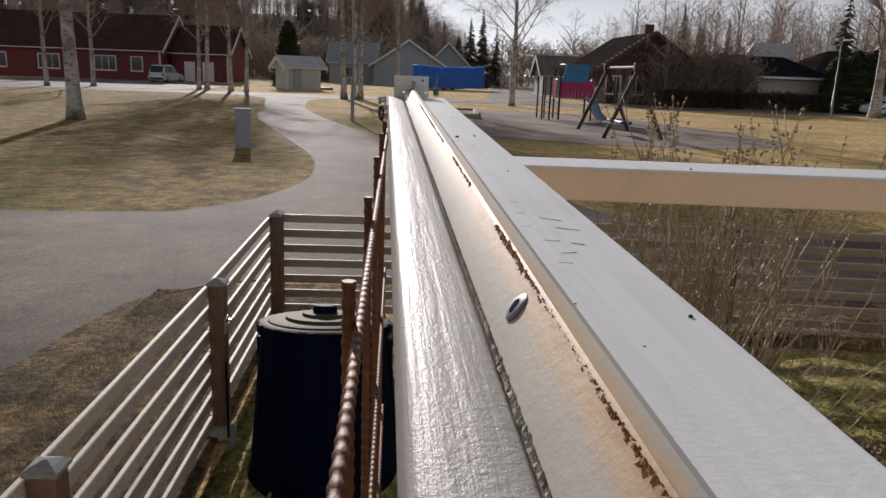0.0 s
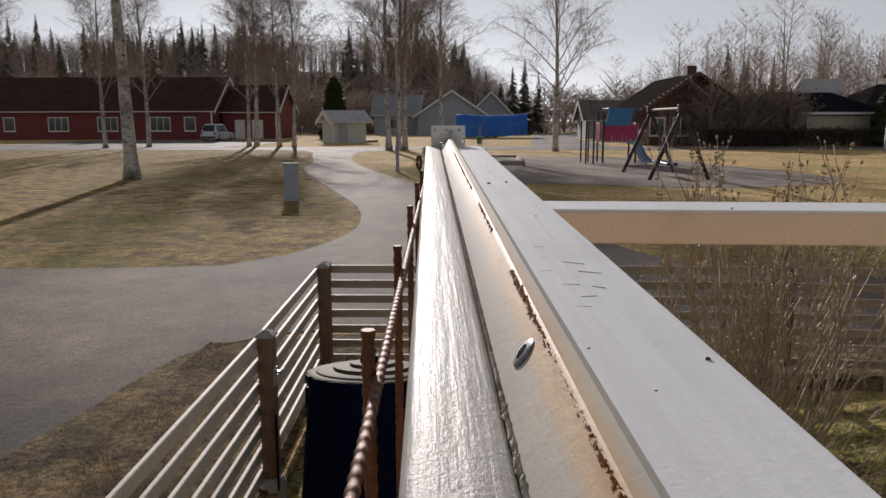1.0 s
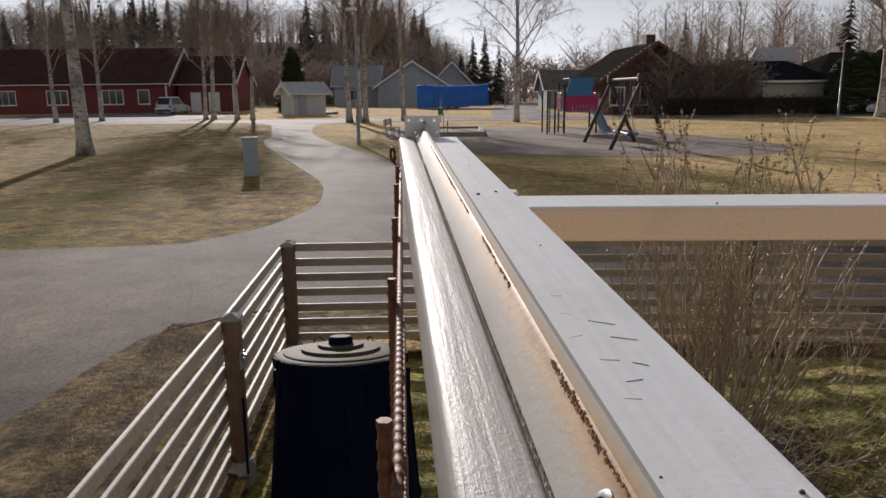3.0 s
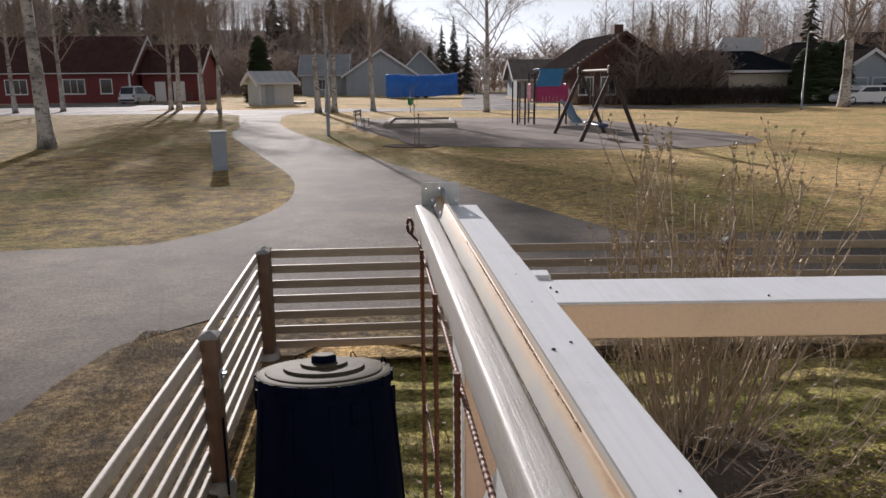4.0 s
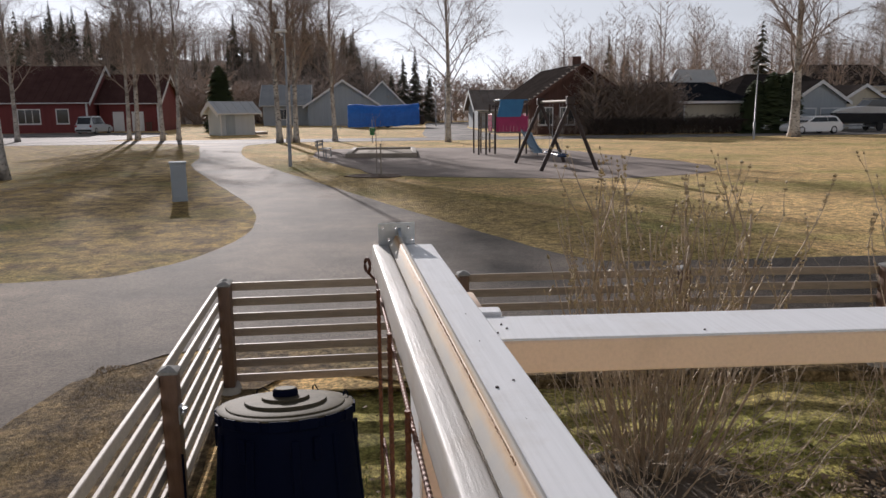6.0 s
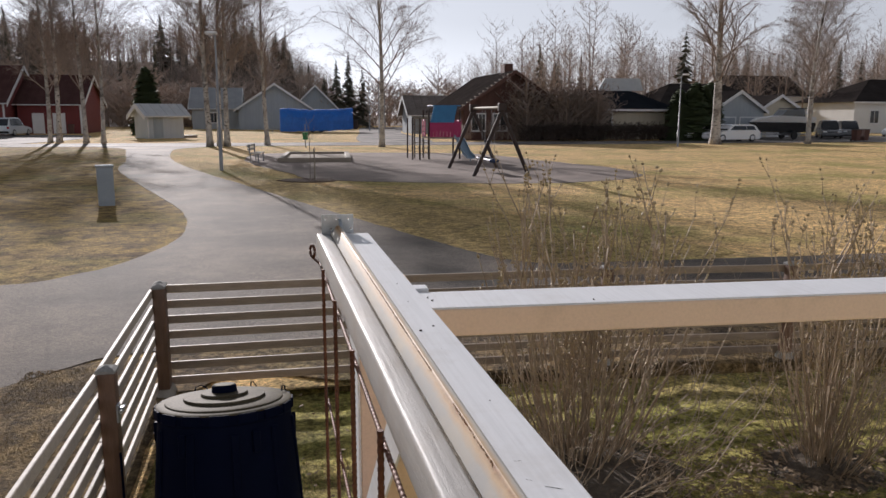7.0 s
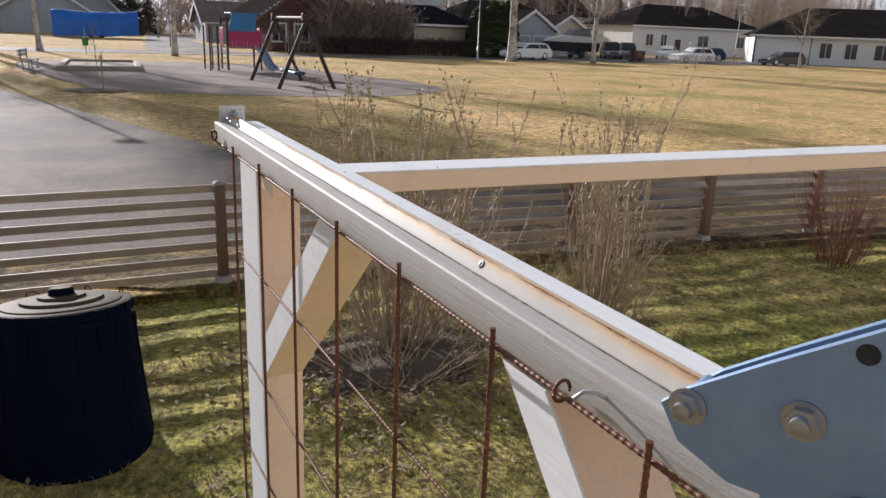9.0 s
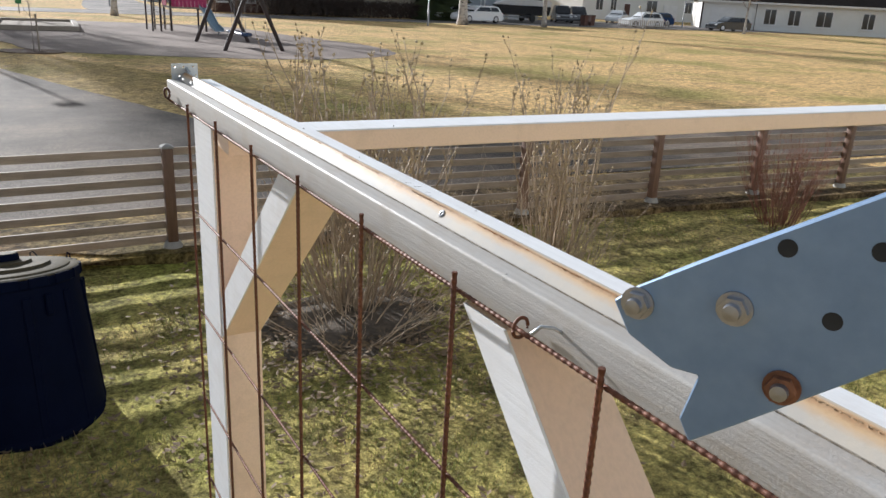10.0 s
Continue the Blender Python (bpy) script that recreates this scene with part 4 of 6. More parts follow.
# Dark discs laid on the plate imitate the shade in empty bolt holes.
for u, z in ((0.0746, 2.2212), (0.0569, 2.2426), (0.0839, 2.2475)):
    ho = part("bolt_hole", lathe([(0.0, 0.0), (0.0032, 0.0), (0.0032, 0.0003), (0.0, 0.0003)], 20), M["rubber"], joint, "dark disc standing in for the shade in an empty bolt hole")
    ho.matrix_local = pose(u, -0.0009, z, 90)
# Unseen upright, added on the beam so that the plate has a support.
part("timber_upright", box(0.44, 0.52, -0.030, 0.035, 2.045, 2.60, 0.003), M["cream"], joint, "unseen short timber upright added to carry the plate")

# ---- slatted fences ----
SLATS = [0.055 + 0.1325 * k for k in range(7)]


def fence_line(posts, material, label, out):
    """Posts with seven horizontal slats on the outer side."""
    fence = thing("slatted_fence", label, "fence")
    for i, (x, y) in enumerate(posts):
        b = box(-0.046, 0.046, -0.046, 0.046, 0.07, 0.925, 0.012, 2)
        p = part("post", b, M["post"], fence, "brown weathered post", 40)
        p.location = (x, y, 0)
        c = bmesh.new()
        rows = [[c.verts.new((u * w, v_ * w, z)) for u, v_ in ((-1, -1), (1, -1), (1, 1), (-1, 1))] for w, z in ((0.053, 0.926), (0.053, 0.940), (0.036, 0.952), (0.006, 0.964))]
        for lo, hi in zip(rows, rows[1:]):
            for q in range(4):
                c.faces.new((lo[q], lo[(q + 1) % 4], hi[(q + 1) % 4], hi[q]))
        c.faces.new(rows[0][::-1])
        c.faces.new(rows[-1])
        part("cap", c, M["cap"], p, "weathered grey pyramid cap")
        q = part("footing", lathe([(0.080, -0.14), (0.085, 0.03), (0.065, 0.075), (0.0, 0.075)], 14), M["concrete"], fence, "round concrete footing", 40)
        q.location = (x, y, 0)
    rnd = random.Random(len(posts))
    for (xa, ya), (xb, yb) in zip(posts, posts[1:]):
        a, c = Vector((xa, ya, 0)), Vector((xb, yb, 0))
        d = (c - a).normalized()
        n = Vector((-d.y, d.x, 0)) * out
        for z in SLATS:
            l = (c - a).length
            b = box(0.003, l - 0.003, -0.012, 0.012, 0, 0.068, 0.004, 1)
            s = part("slat", b, material, fence)
            mid = a + n * 0.060
            s.matrix_local = Matrix.Translation((mid.x, mid.y, z + rnd.uniform(-0.003, 0.003))) @ Matrix.Rotation(math.atan2(d.y, d.x), 4, "Z") @ Matrix.Rotation(rnd.uniform(-0.0015, 0.0015), 4, "Y")
    return fence


BACK = [(-1.11, 6.55), (0.86, 6.56), (2.80, 6.50), (4.58, 6.33), (6.43, 6.19), (8.08, 6.02), (9.69, 5.85), (11.3, 5.68)]
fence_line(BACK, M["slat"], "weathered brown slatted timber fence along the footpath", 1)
fence_line([(-1.06, 2.35 - 2.05), (-1.045, 2.35), (-1.06, 4.40), (-1.105, 6.46)], M["slat_sunlit"], "weathered slatted timber side fence, sunlight put into the slat colour", 1)

latch = thing("gate_latch", "small grey metal gate latch on the side fence post", "latch", (-1.008, 4.36, 0.70))
part("plate", box(-0.004, 0.008, -0.03, 0.03, -0.05, 0.05, 0.002), M["zinc"], latch)
part("bolt", tube([(0.022, -0.05, 0.02), (0.022, 0.05, 0.02)], 0.008, 8), M["zinc"], latch)
part("drop_rod", tube([(0.012, -0.075, -0.20), (0.014, -0.078, -0.66)], 0.007, 8), M["plastic"], latch, "thin dark drop rod")
part("keeper", box(0.008, 0.034, -0.012, 0.012, 0.006, 0.034, 0.003), M["zinc"], latch)

# ---- composter ----
comp = thing("compost_bin", "black plastic compost bin, sun sheen put into its stepped lid's colour", "compost bin", (-0.425, 4.17, YARD))
body = lathe([(0.0, 0.0), (0.43, 0.0), (0.432, 0.03), (0.415, 0.05), (0.345, 0.730), (0.354, 0.738), (0.357, 0.768), (0.350, 0.776), (0.0, 0.776)], 48)
part("body", body, M["plastic"], comp, "", 30)
for k in range(10):
    a = math.pi * 2 * k / 10 + 0.2
    p = part("rib", box(-0.022, 0.022, -0.01, 0.012, 0.04, 0.70, 0.006), M["plastic"], comp)
    p.matrix_local = Matrix.Rotation(a, 4, "Z") @ Matrix.Translation((0, -0.412, 0)) @ Matrix.Rotation(radians(-5.0), 4, "X")
lid = part("lid", lathe([(0.0, 0.777), (0.348, 0.777), (0.350, 0.785), (0.342, 0.790), (0.306, 0.792), (0.303, 0.800), (0.296, 0.803), (0.212, 0.806), (0.209, 0.824), (0.123, 0.827), (0.120, 0.845), (0.066, 0.847), (0.0, 0.847)], 56), M["lid"], comp, "stepped lid, grey-brown for the sun sheen on it", 30)
for k in range(16):
    p = part("rim_notch", box(-0.05, 0.05, -0.006, 0.006, 0.735, 0.784, 0.004), M["plastic"], comp)
    p.matrix_local = Matrix.Rotation(math.pi * 2 * k / 16, 4, "Z") @ Matrix.Translation((0, -0.354, 0))
part("knob", lathe([(0.0, 0.848), (0.066, 0.848), (0.064, 0.883), (0.058, 0.890), (0.0, 0.890)], 24), M["plastic"], lid, "black turning knob", 30)
part("knob_top", lathe([(0.0, 0.8905), (0.056, 0.8905), (0.054, 0.894), (0.0, 0.894)], 24), M["lid"], lid, "knob top in the lid's painted sheen colour", 30)
for a in (2.05, 1.15, 0.4):
    p = part("clip", tube([(0.31, -0.03, 0.80), (0.33, 0, 0.83), (0.352, 0.025, 0.815), (0.36, 0.03, 0.77)], 0.004, 6), M["plastic"], comp)
    p.rotation_euler = (0, 0, a)
for k in range(6):
    p = part("latch", box(-0.02, 0.02, -0.012, 0.012, 0.60, 0.70, 0.005), M["plastic"], comp)
    p.matrix_local = Matrix.Rotation(math.pi * 2 * k / 6 + 0.5, 4, "Z") @ Matrix.Translation((0, -0.358, 0))
# the bin has sagged: its top slopes away from the pergola
for p in comp.children_recursive:
    p.data.transform(p.matrix_basis)
    p.matrix_basis = Matrix.Identity(4)
    for vert in p.data.vertices:
        flat = min(vert.co.z, 0.777) + 0.75 * max(0.0, vert.co.z - 0.777)
        vert.co.z = 1.135 * (flat - 0.155 * vert.co.y * flat / 0.88)


# ---- bare shrubs with swelling buds ----
def shrub(name, label, x, y, seed, stems, height, spread, mat, buds=True, r0=0.007, under=None, rise=0.10, foot=0.22, wander=1.0):
    """A leafless shrub; under: the shrub to which this growth belongs."""
    rnd = random.Random(seed)
    ob = under or thing(name, label, "shrub", (x, y, YARD))
    shift = Vector((x, y, YARD)) - ob.matrix_basis.translation
    v, f, bv, bf = [], [], [], []

    def bud(p, d, s):
        u, w = ring_frame(d)
        q = [p - d * s * 0.2, p + d * s * 1.5]
        mid = p + d * s * 0.5
        b0 = len(bv)
        bv.extend([q[0], mid + u * s * 0.5, mid + w * s * 0.5, mid - u * s * 0.5, mid - w * s * 0.5, q[1]])
        for k in range(4):
            bf.append((b0, b0 + 1 + (k + 1) % 4, b0 + 1 + k))
            bf.append((b0 + 5, b0 + 1 + k, b0 + 1 + (k + 1) % 4))

    def grow(p, d, length, r, level):
        n = 9 if level == 0 else 5
        pts, rad = [p.copy()], [r]
        for i in range(n):
            d = (d + Vector((rnd.uniform(-1, 1), rnd.uniform(-1, 1), rnd.uniform(-0.3, 0.6))) * (0.09 + 0.06 * level) * wander + Vector((0, 0, rise))).normalized()
            p = p + d * length / n
            pts.append(p.copy())
            rad.append(r * (1 - 0.62 * (i + 1) / n))
            if level < 2 and i >= (2 if level == 0 else 1) and rnd.random() < (0.68 if level == 0 else 0.5):
                a = rnd.uniform(0, 6.28)
                side = (d + Vector((math.cos(a), math.sin(a), rnd.uniform(0.2, 0.8))) * 0.62).normalized()
                grow(p, side, length * rnd.uniform(0.16, 0.40), r * 0.55, level + 1)
            if buds and i > (4 if level == 0 else 1) and rnd.random() < 0.5:
                u, w = ring_frame(d)
                bud(p + u * r * 0.3, (d + u * 0.9).normalized(), 0.013)
                bud(p - u * r * 0.3, (d - u * 0.9).normalized(), 0.013)
        tube_data(pts, rad, 5 if level == 0 else 3, v, f)
        if buds:
            bud(p, d, 0.024 if level == 0 else 0.017)

    for k in range(stems):
        a, t = rnd.uniform(0, 6.28), rnd.random() ** 0.6
        base = Vector((math.cos(a), math.sin(a), 0)) * foot * t * rnd.uniform(0.5, 1.3) + shift
        d = Vector((math.cos(a) * t * spread, math.sin(a) * t * spread, 1)).normalized()
        grow(base, d, height * rnd.uniform(0.62, 1.05) * (1 + 0.12 * t), r0 * rnd.uniform(0.6, 1.2), 0)
    st = new("undergrowth" if under else "branching", pydata("branching", v, f, mat, True))
    st.parent = ob
    tagged(st, "", "", "", "stuff")
    if buds:
        bo = new("budding", pydata("budding", bv, bf, M["bud"]))
        bo.parent = ob
        tagged(bo, "pale swelling buds", "", "", "stuff")
    return ob


big = shrub("lilac_shrub", "large bare many-stemmed shrub with pale buds, on lawn", 1.85, 4.75, 41, 50, 1.54, 0.66, M["stem"], True, 0.0112, None, 0.13, 0.26, 0.85)
mid_shrub = shrub("lilac_shrub", "smaller bare shrub with buds, leaves at its foot", 3.50, 4.42, 42, 28, 1.62, 0.54, M["stem"], True, 0.0112, None, 0.13, 0.12, 0.9)
shrub("low_shrub", "low reddish bare shrub near the back fence", 7.40, 5.08, 43, 80, 0.92, 0.62, M["stem_red"], False, 0.005)
shrub("", "", 1.6, 4.3, 44, 40, 1.1, 2.2, M["stem_pale"], False, 0.0046, big, 0.03, 0.40, 3.8)
shrub("", "", 2.2, 4.9, 45, 36, 1.1, 2.2, M["stem_pale"], False, 0.0046, big, 0.03, 0.40, 3.8)
shrub("", "", 3.5, 4.42, 46, 70, 0.85, 0.8, M["stem"], False, 0.0045, mid_shrub, 0.05, 0.22, 1.8)


TURN = NEIGHBOURHOOD


# ---- trees ----
def birch_variant(x, y, seed, height, label, r0=0.17, lean=0.0, first=0.24):
    """A leafless birch: slim swaying trunk, limbs that rise and arch over, hanging twigs."""
    rnd = random.Random(seed)
    ob = thing("birch_tree", label, "tree", (x, y, 0), "birches on the green")
    tv, tf, cv, cf = [], [], [], []
    n = 22
    sway, turn = rnd.uniform(0.10, 0.28), rnd.uniform(0, 6.28)
    pts, rad = [], []
    for i in range(n + 1):
        t = i / n
        bend = sway * math.sin(2.6 * t + turn)
        pts.append(Vector((bend + lean * t * t * height * 0.45 - sway * math.sin(turn), 0.6 * sway * math.cos(3.4 * t + turn), height * t - 0.1)))
        rad.append(r0 * ((1 - t) ** 0.85 * 0.92 + 0.03) * (1.45 if i == 0 else (1.1 if i == 1 else rnd.uniform(0.96, 1.04))))
    tube_data(pts, rad, 10, tv, tf)

    def twig(p, d, length, r):
        ps, rs = [p.copy()], [r]
        for i in range(3):
            d = (d + Vector((rnd.uniform(-0.25, 0.25), rnd.uniform(-0.25, 0.25), -0.42))).normalized()
            p = p + d * length / 3
            ps.append(p.copy())
            rs.append(r * (0.8 - 0.2 * i))
        tube_data(ps, rs, 3, cv, cf)

    def limb(p, d, length, r, level):
        m = 7 if level == 0 else 4
        ps, rs = [p.copy()], [r]
        for i in range(m):
            pull = 0.14 - 0.05 * i if level == 0 else -0.06
            d = (d + Vector((rnd.uniform(-0.16, 0.16), rnd.uniform(-0.16, 0.16), pull))).normalized()
            p = p + d * length / m
            ps.append(p.copy())
            rs.append(max(0.008, r * (1 - 0.82 * (i + 1) / m)))
            if level < 1 and i > 0 or level == 1 and i > 0 and rnd.random() < 0.6:
                for _ in range(2 - level):
                    a = rnd.uniform(0, 6.28)
                    q = (d * 0.9 + Vector((math.cos(a), math.sin(a), rnd.uniform(0.0, 0.5))) * 0.75).normalized()
                    limb(p, q, length * rnd.uniform(0.28, 0.46), r * 0.42, level + 1)
            if level > 0:
                for _ in range(2 if rnd.random() < 0.6 else 1):
                    a = rnd.uniform(0, 6.28)
                    twig(p, Vector((math.cos(a), math.sin(a), rnd.uniform(-0.2, 0.6))).normalized(), rnd.uniform(0.4, 1.2), 0.0045)
        tube_data(ps, rs, 4 if level == 0 else 3, cv, cf)

    for k in range(24):
        t = first + (0.97 - first) * (k + rnd.random()) / 24
        i = min(int(t * n), n - 1)
        p = pts[i].lerp(pts[i + 1], t * n - i)
        a = k * 2.4 + rnd.uniform(-0.5, 0.5)
        d = Vector((math.cos(a), math.sin(a), rnd.uniform(0.7, 1.5))).normalized()
        limb(p, d, height * (0.13 + 0.27 * (1 - t)) * rnd.uniform(0.8, 1.2), max(0.016, rad[i] * 0.36), 0)
    t_ob = new("trunk", pydata("trunk", tv, tf, M["bark"], True))
    c_ob = new("crown", pydata("crown", cv, cf, M["twig"]))
    t_ob.parent = c_ob.parent = ob
    tagged(c_ob, "fine bare hanging twigs")
    return ob


BIRCH = "tall bare birch with white flecked bark on dry grass"
birch_variant(-12.1, 28.5, 65, 16.0, "thick old birch with white flecked bark on the green", 0.27, 0.0, 0.42)
b1 = birch_variant(-28.5, 62.0, 61, 14.0, BIRCH, 0.19)
b2 = birch_variant(7.06, 54.0, 62, 15.0, BIRCH, 0.20)
b3 = birch_variant(33.6, 54.6, 63, 16.0, "broad old birch with thick trunk beside the street", 0.40)
b4 = birch_variant(41.7, 54.3, 64, 14.0, "leaning bare birch beside the parking yard", 0.22, 0.16)
for src, x, y, s, a in ((b2, -17.9, 66.2, 0.95, 40), (b1, -17.3, 66.4, 1.15, 200), (b1, -15.1, 65.0, 1.05, 120), (b2, -13.6, 64.7, 0.95, 80), (b1, -4.9, 56.4, 1.2, 20), (b2, -4.2, 57.2, 1.05, 160), (b1, -3.6, 56.6, 1.1, 300),
                        (b2, -1.0, 58.2, 0.95, 250), (b2, -26.0, 64.5, 1.0, 10), (b1, -36.0, 58.0, 1.1, 340), (b2, 64.5, 51.6, 0.6, 100), (b1, 60.0, 78.0, 1.2, 100)):
    copy_thing(src, TURN @ Matrix.Translation((x, y, 0)) @ Matrix.Rotation(radians(a), 4, "Z") @ Matrix.Scale(s, 4))


def bare_template(rnd, height, limbs, crown0=0.25, width=0.22, fat=1.05):
    """Vertices and triangles of a distant leafless tree: a round, see-through crown."""
    v, f = [], []

    def sliver(p, q, w):
        a = rnd.uniform(0, 3.14)
        s = Vector((math.cos(a), math.sin(a), 0)) * w
        b0 = len(v)
        v.extend([p - s, p + s, q])
        f.append((b0, b0 + 1, b0 + 2))

    top = Vector((rnd.uniform(-0.05, 0.05), rnd.uniform(-0.05, 0.05), 0.93)) * height
    for a in (0.0, 1.05, 2.1):
        s = Vector((math.cos(a), math.sin(a), 0)) * height * 0.010
        b0 = len(v)
        v.extend([-s, s, top])
        f.append((b0, b0 + 1, b0 + 2))
    for k in range(limbs):
        t = crown0 + (0.97 - crown0) * (k + rnd.random()) / limbs
        p = top * t
        u = (t - crown0) / (1 - crown0)
        a, l = k * 2.4 + rnd.uniform(-0.6, 0.6), height * width * (0.35 + 1.1 * u * (1 - u) * 2.0) * rnd.uniform(0.7, 1.15)
        q = p + Vector((math.cos(a) * l, math.sin(a) * l, l * rnd.uniform(0.5, 1.2) * (1.1 - 0.5 * u)))
        sliver(p, q, 0.05 * fat)
        for _ in range(8):
            m = p.lerp(q, rnd.uniform(0.25, 1))
            a2, l2 = rnd.uniform(0, 6.28), height * rnd.uniform(0.03, 0.085)
            e = m + Vector((math.cos(a2) * l2, math.sin(a2) * l2, l2 * rnd.uniform(-0.4, 1.2)))
            sliver(m, e, 0.026 * fat)
            for _ in range(2):
                a3, l3 = rnd.uniform(0, 6.28), l2 * rnd.uniform(0.4, 0.9)
                g = m.lerp(e, rnd.uniform(0.3, 1))
                sliver(g, g + Vector((math.cos(a3) * l3, math.sin(a3) * l3, l3 * rnd.uniform(-0.7, 0.8))), 0.018 * fat)
    return v, f


def conifer_template(rnd, height, width, layers, taper=0.85):
    """Vertices and triangles of a conifer: drooping needle sprays in whorls."""
    v, f = [], []
    for i in range(layers):
        t = i / layers
        z, r = height * (0.06 + 0.94 * t), width * (1 - t) ** taper + 0.08
        for k in range(9):
            a = rnd.uniform(0, 6.28)
            rr, dz = r * rnd.uniform(0.65, 1.15), -r * rnd.uniform(0.1, 0.45)
            w = rr * rnd.uniform(0.28, 0.5)
            c, s = math.cos(a), math.sin(a)
            zz = z + rnd.uniform(-0.3, 0.3) * height / layers
            b0 = len(v)
            v.extend([Vector((0, 0, zz + 0.5 * height / layers)), Vector((c * rr * 0.7 - s * w, s * rr * 0.7 + c * w, zz + dz * 0.7)), Vector((c * rr, s * rr, zz + dz)), Vector((c * rr * 0.7 + s * w, s * rr * 0.7 - c * w, zz + dz * 0.7))])
            f.extend([(b0, b0 + 1, b0 + 2), (b0, b0 + 2, b0 + 3)])
    v.extend([Vector((-0.12, 0, 0)), Vector((0.12, 0, 0)), Vector((0, 0, height))])
    f.append((len(v) - 3, len(v) - 2, len(v) - 1))
    return v, f


def wood(name, label, templates, places, material):
    """Many distant plants in one mesh. places: x, y, scale, height factor."""
    lift = hill if name.startswith("far_") else (lambda x, y: 0.0)
    rnd = random.Random(len(places))
    av, af, count = [], [], 0
    packs = [(np.array([tuple(q) for q in v]), np.array(f)) for v, f in templates]
    for x, y, s, hz in places:
        v, f = packs[rnd.randrange(len(packs))]
        a = rnd.uniform(0, 6.28)
        c, sn = math.cos(a) * s, math.sin(a) * s
        av.append(np.stack([v[:, 0] * c - v[:, 1] * sn + x, v[:, 0] * sn + v[:, 1] * c + y, v[:, 2] * s * hz + lift(x, y)], 1))
        af.append(f + count)
        count += len(v)
    me = bpy.data.meshes.new(name)
    me.from_pydata(np.concatenate(av).tolist(), [], np.concatenate(af).tolist())
    me.materials.append(material)
    ob = new(name, me)
    ob.matrix_world = TURN
    return tagged(ob, label, "trees", "", "stuff")


def hill(x, y):
    """Height of the wooded rise behind the houses: high towards -x, nearly flat behind the side street."""
    side = x / y
    up = 15.0 if side < -0.02 else (15.0 - 13.5 * (side + 0.02) / 0.10 if side < 0.08 else (1.5 if side < 0.30 else 1.5 + 5.0 * min(1.0, (side - 0.30) / 0.12)))
    k = min(1.0, max(0.0, (y - 140 + 0.30 * max(0, x - 20)) / 62))
    return up * k * k * (3 - 2 * k) - 0.15


hv, hf = [], []
for j in range(31):
    for i in range(61):
        x, y = -260 + 10 * i, 84 + 8 * j
        hv.append((x, y, max(-0.15, hill(x, y)) + (0.4 * noise.noise((x * 0.06, y * 0.06, 1.0)) if hill(x, y) > 0.6 else 0.0)))
for j in range(30):
    for i in range(60):
        k = j * 61 + i
        hf.append((k, k + 1, k + 62, k + 61))
rise = new("forest_rise", pydata("forest_rise", hv, hf, M["forest_floor"], True))
rise.matrix_world = TURN
tagged(rise, "wooded rise with brown leaf litter behind the houses", "hill", "", "structure")

rw = random.Random(77)
bare = [bare_template(rw, 15.0, 28), bare_template(rw, 14.0, 30, 0.2, 0.24), bare_template(rw, 16.0, 28, 0.3, 0.17), bare_template(rw, 12.0, 28, 0.15, 0.27)]
spruce = [conifer_template(rw, 15.0, 3.3, 26), conifer_template(rw, 13.0, 3.0, 24), conifer_template(rw, 16.0, 2.8, 28)]
places_bare, places_spruce = [], []


def skyline(x):
    """How tall the far woods stand, along x: low over the side street, high towards +x."""
    return 0.68 if 8 < x < 44 else (0.74 if x <= 8 else 1.12)


for k in range(1600):
    x = rw.uniform(-130, 12) if k % 2 else rw.uniform(-130, 170)
    y = 140 + rw.random() ** 0.8 * 72 - 0.30 * max(0, x - 20) + 0.1 * max(0, -x)
    places_bare.append((x, y, rw.uniform(0.65, 1.0), rw.uniform(0.85, 1.1) * skyline(x)))
for _ in range(46):
    cx = rw.uniform(-150, 8) if rw.random() < 0.8 else rw.uniform(60, 180)
    cy = 160 + rw.uniform(0, 48) - 0.28 * max(0, cx - 20) + 0.1 * max(0, -cx)
    for _ in range(rw.randint(2, 7)):
        places_spruce.append((cx + rw.gauss(0, 4), cy + rw.gauss(0, 4), rw.uniform(0.4, 0.85), rw.uniform(0.9, 1.15)))
for x, y, s in ((10.0, 136, 0.78), (12.4, 139, 0.84), (14.4, 135, 0.66), (8.2, 142, 0.62), (-44, 112, 1.0), (-41, 115, 0.85), (-37, 120, 0.8), (54, 96, 0.9), (41, 118, 0.85)):
    places_spruce.append((x, y, s, 1.0))
for _ in range(130):
    places_bare.append((rw.uniform(30, 130), rw.uniform(86, 108), rw.uniform(0.65, 1.1), rw.uniform(0.95, 1.25)))
for x in (24, 27, 31, 33.5, 36):
    places_bare.append((x, 118 + rw.uniform(-4, 4), rw.uniform(0.75, 0.95), 1.0))
for _ in range(50):
    places_bare.append((rw.uniform(-80, -16), rw.uniform(106, 124), rw.uniform(0.6, 0.9), 1.0))
wood("far_bare_woods", "distant leafless woodland beyond the houses, haze put into its pale grey-brown", bare, places_bare, M["far_twig"])
wood("far_conifer_woods", "distant spruces among the bare woods, haze put into their colour", spruce, places_spruce, M["needle"])
# low brushwood in front of the far woods
low = [bare_template(rw, 4.0, 26, 0.03, 0.5, 1.6), bare_template(rw, 3.0, 28, 0.02, 0.6, 1.6)]
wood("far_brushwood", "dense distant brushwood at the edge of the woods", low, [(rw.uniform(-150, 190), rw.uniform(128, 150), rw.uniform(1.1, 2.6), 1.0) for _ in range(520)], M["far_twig"])
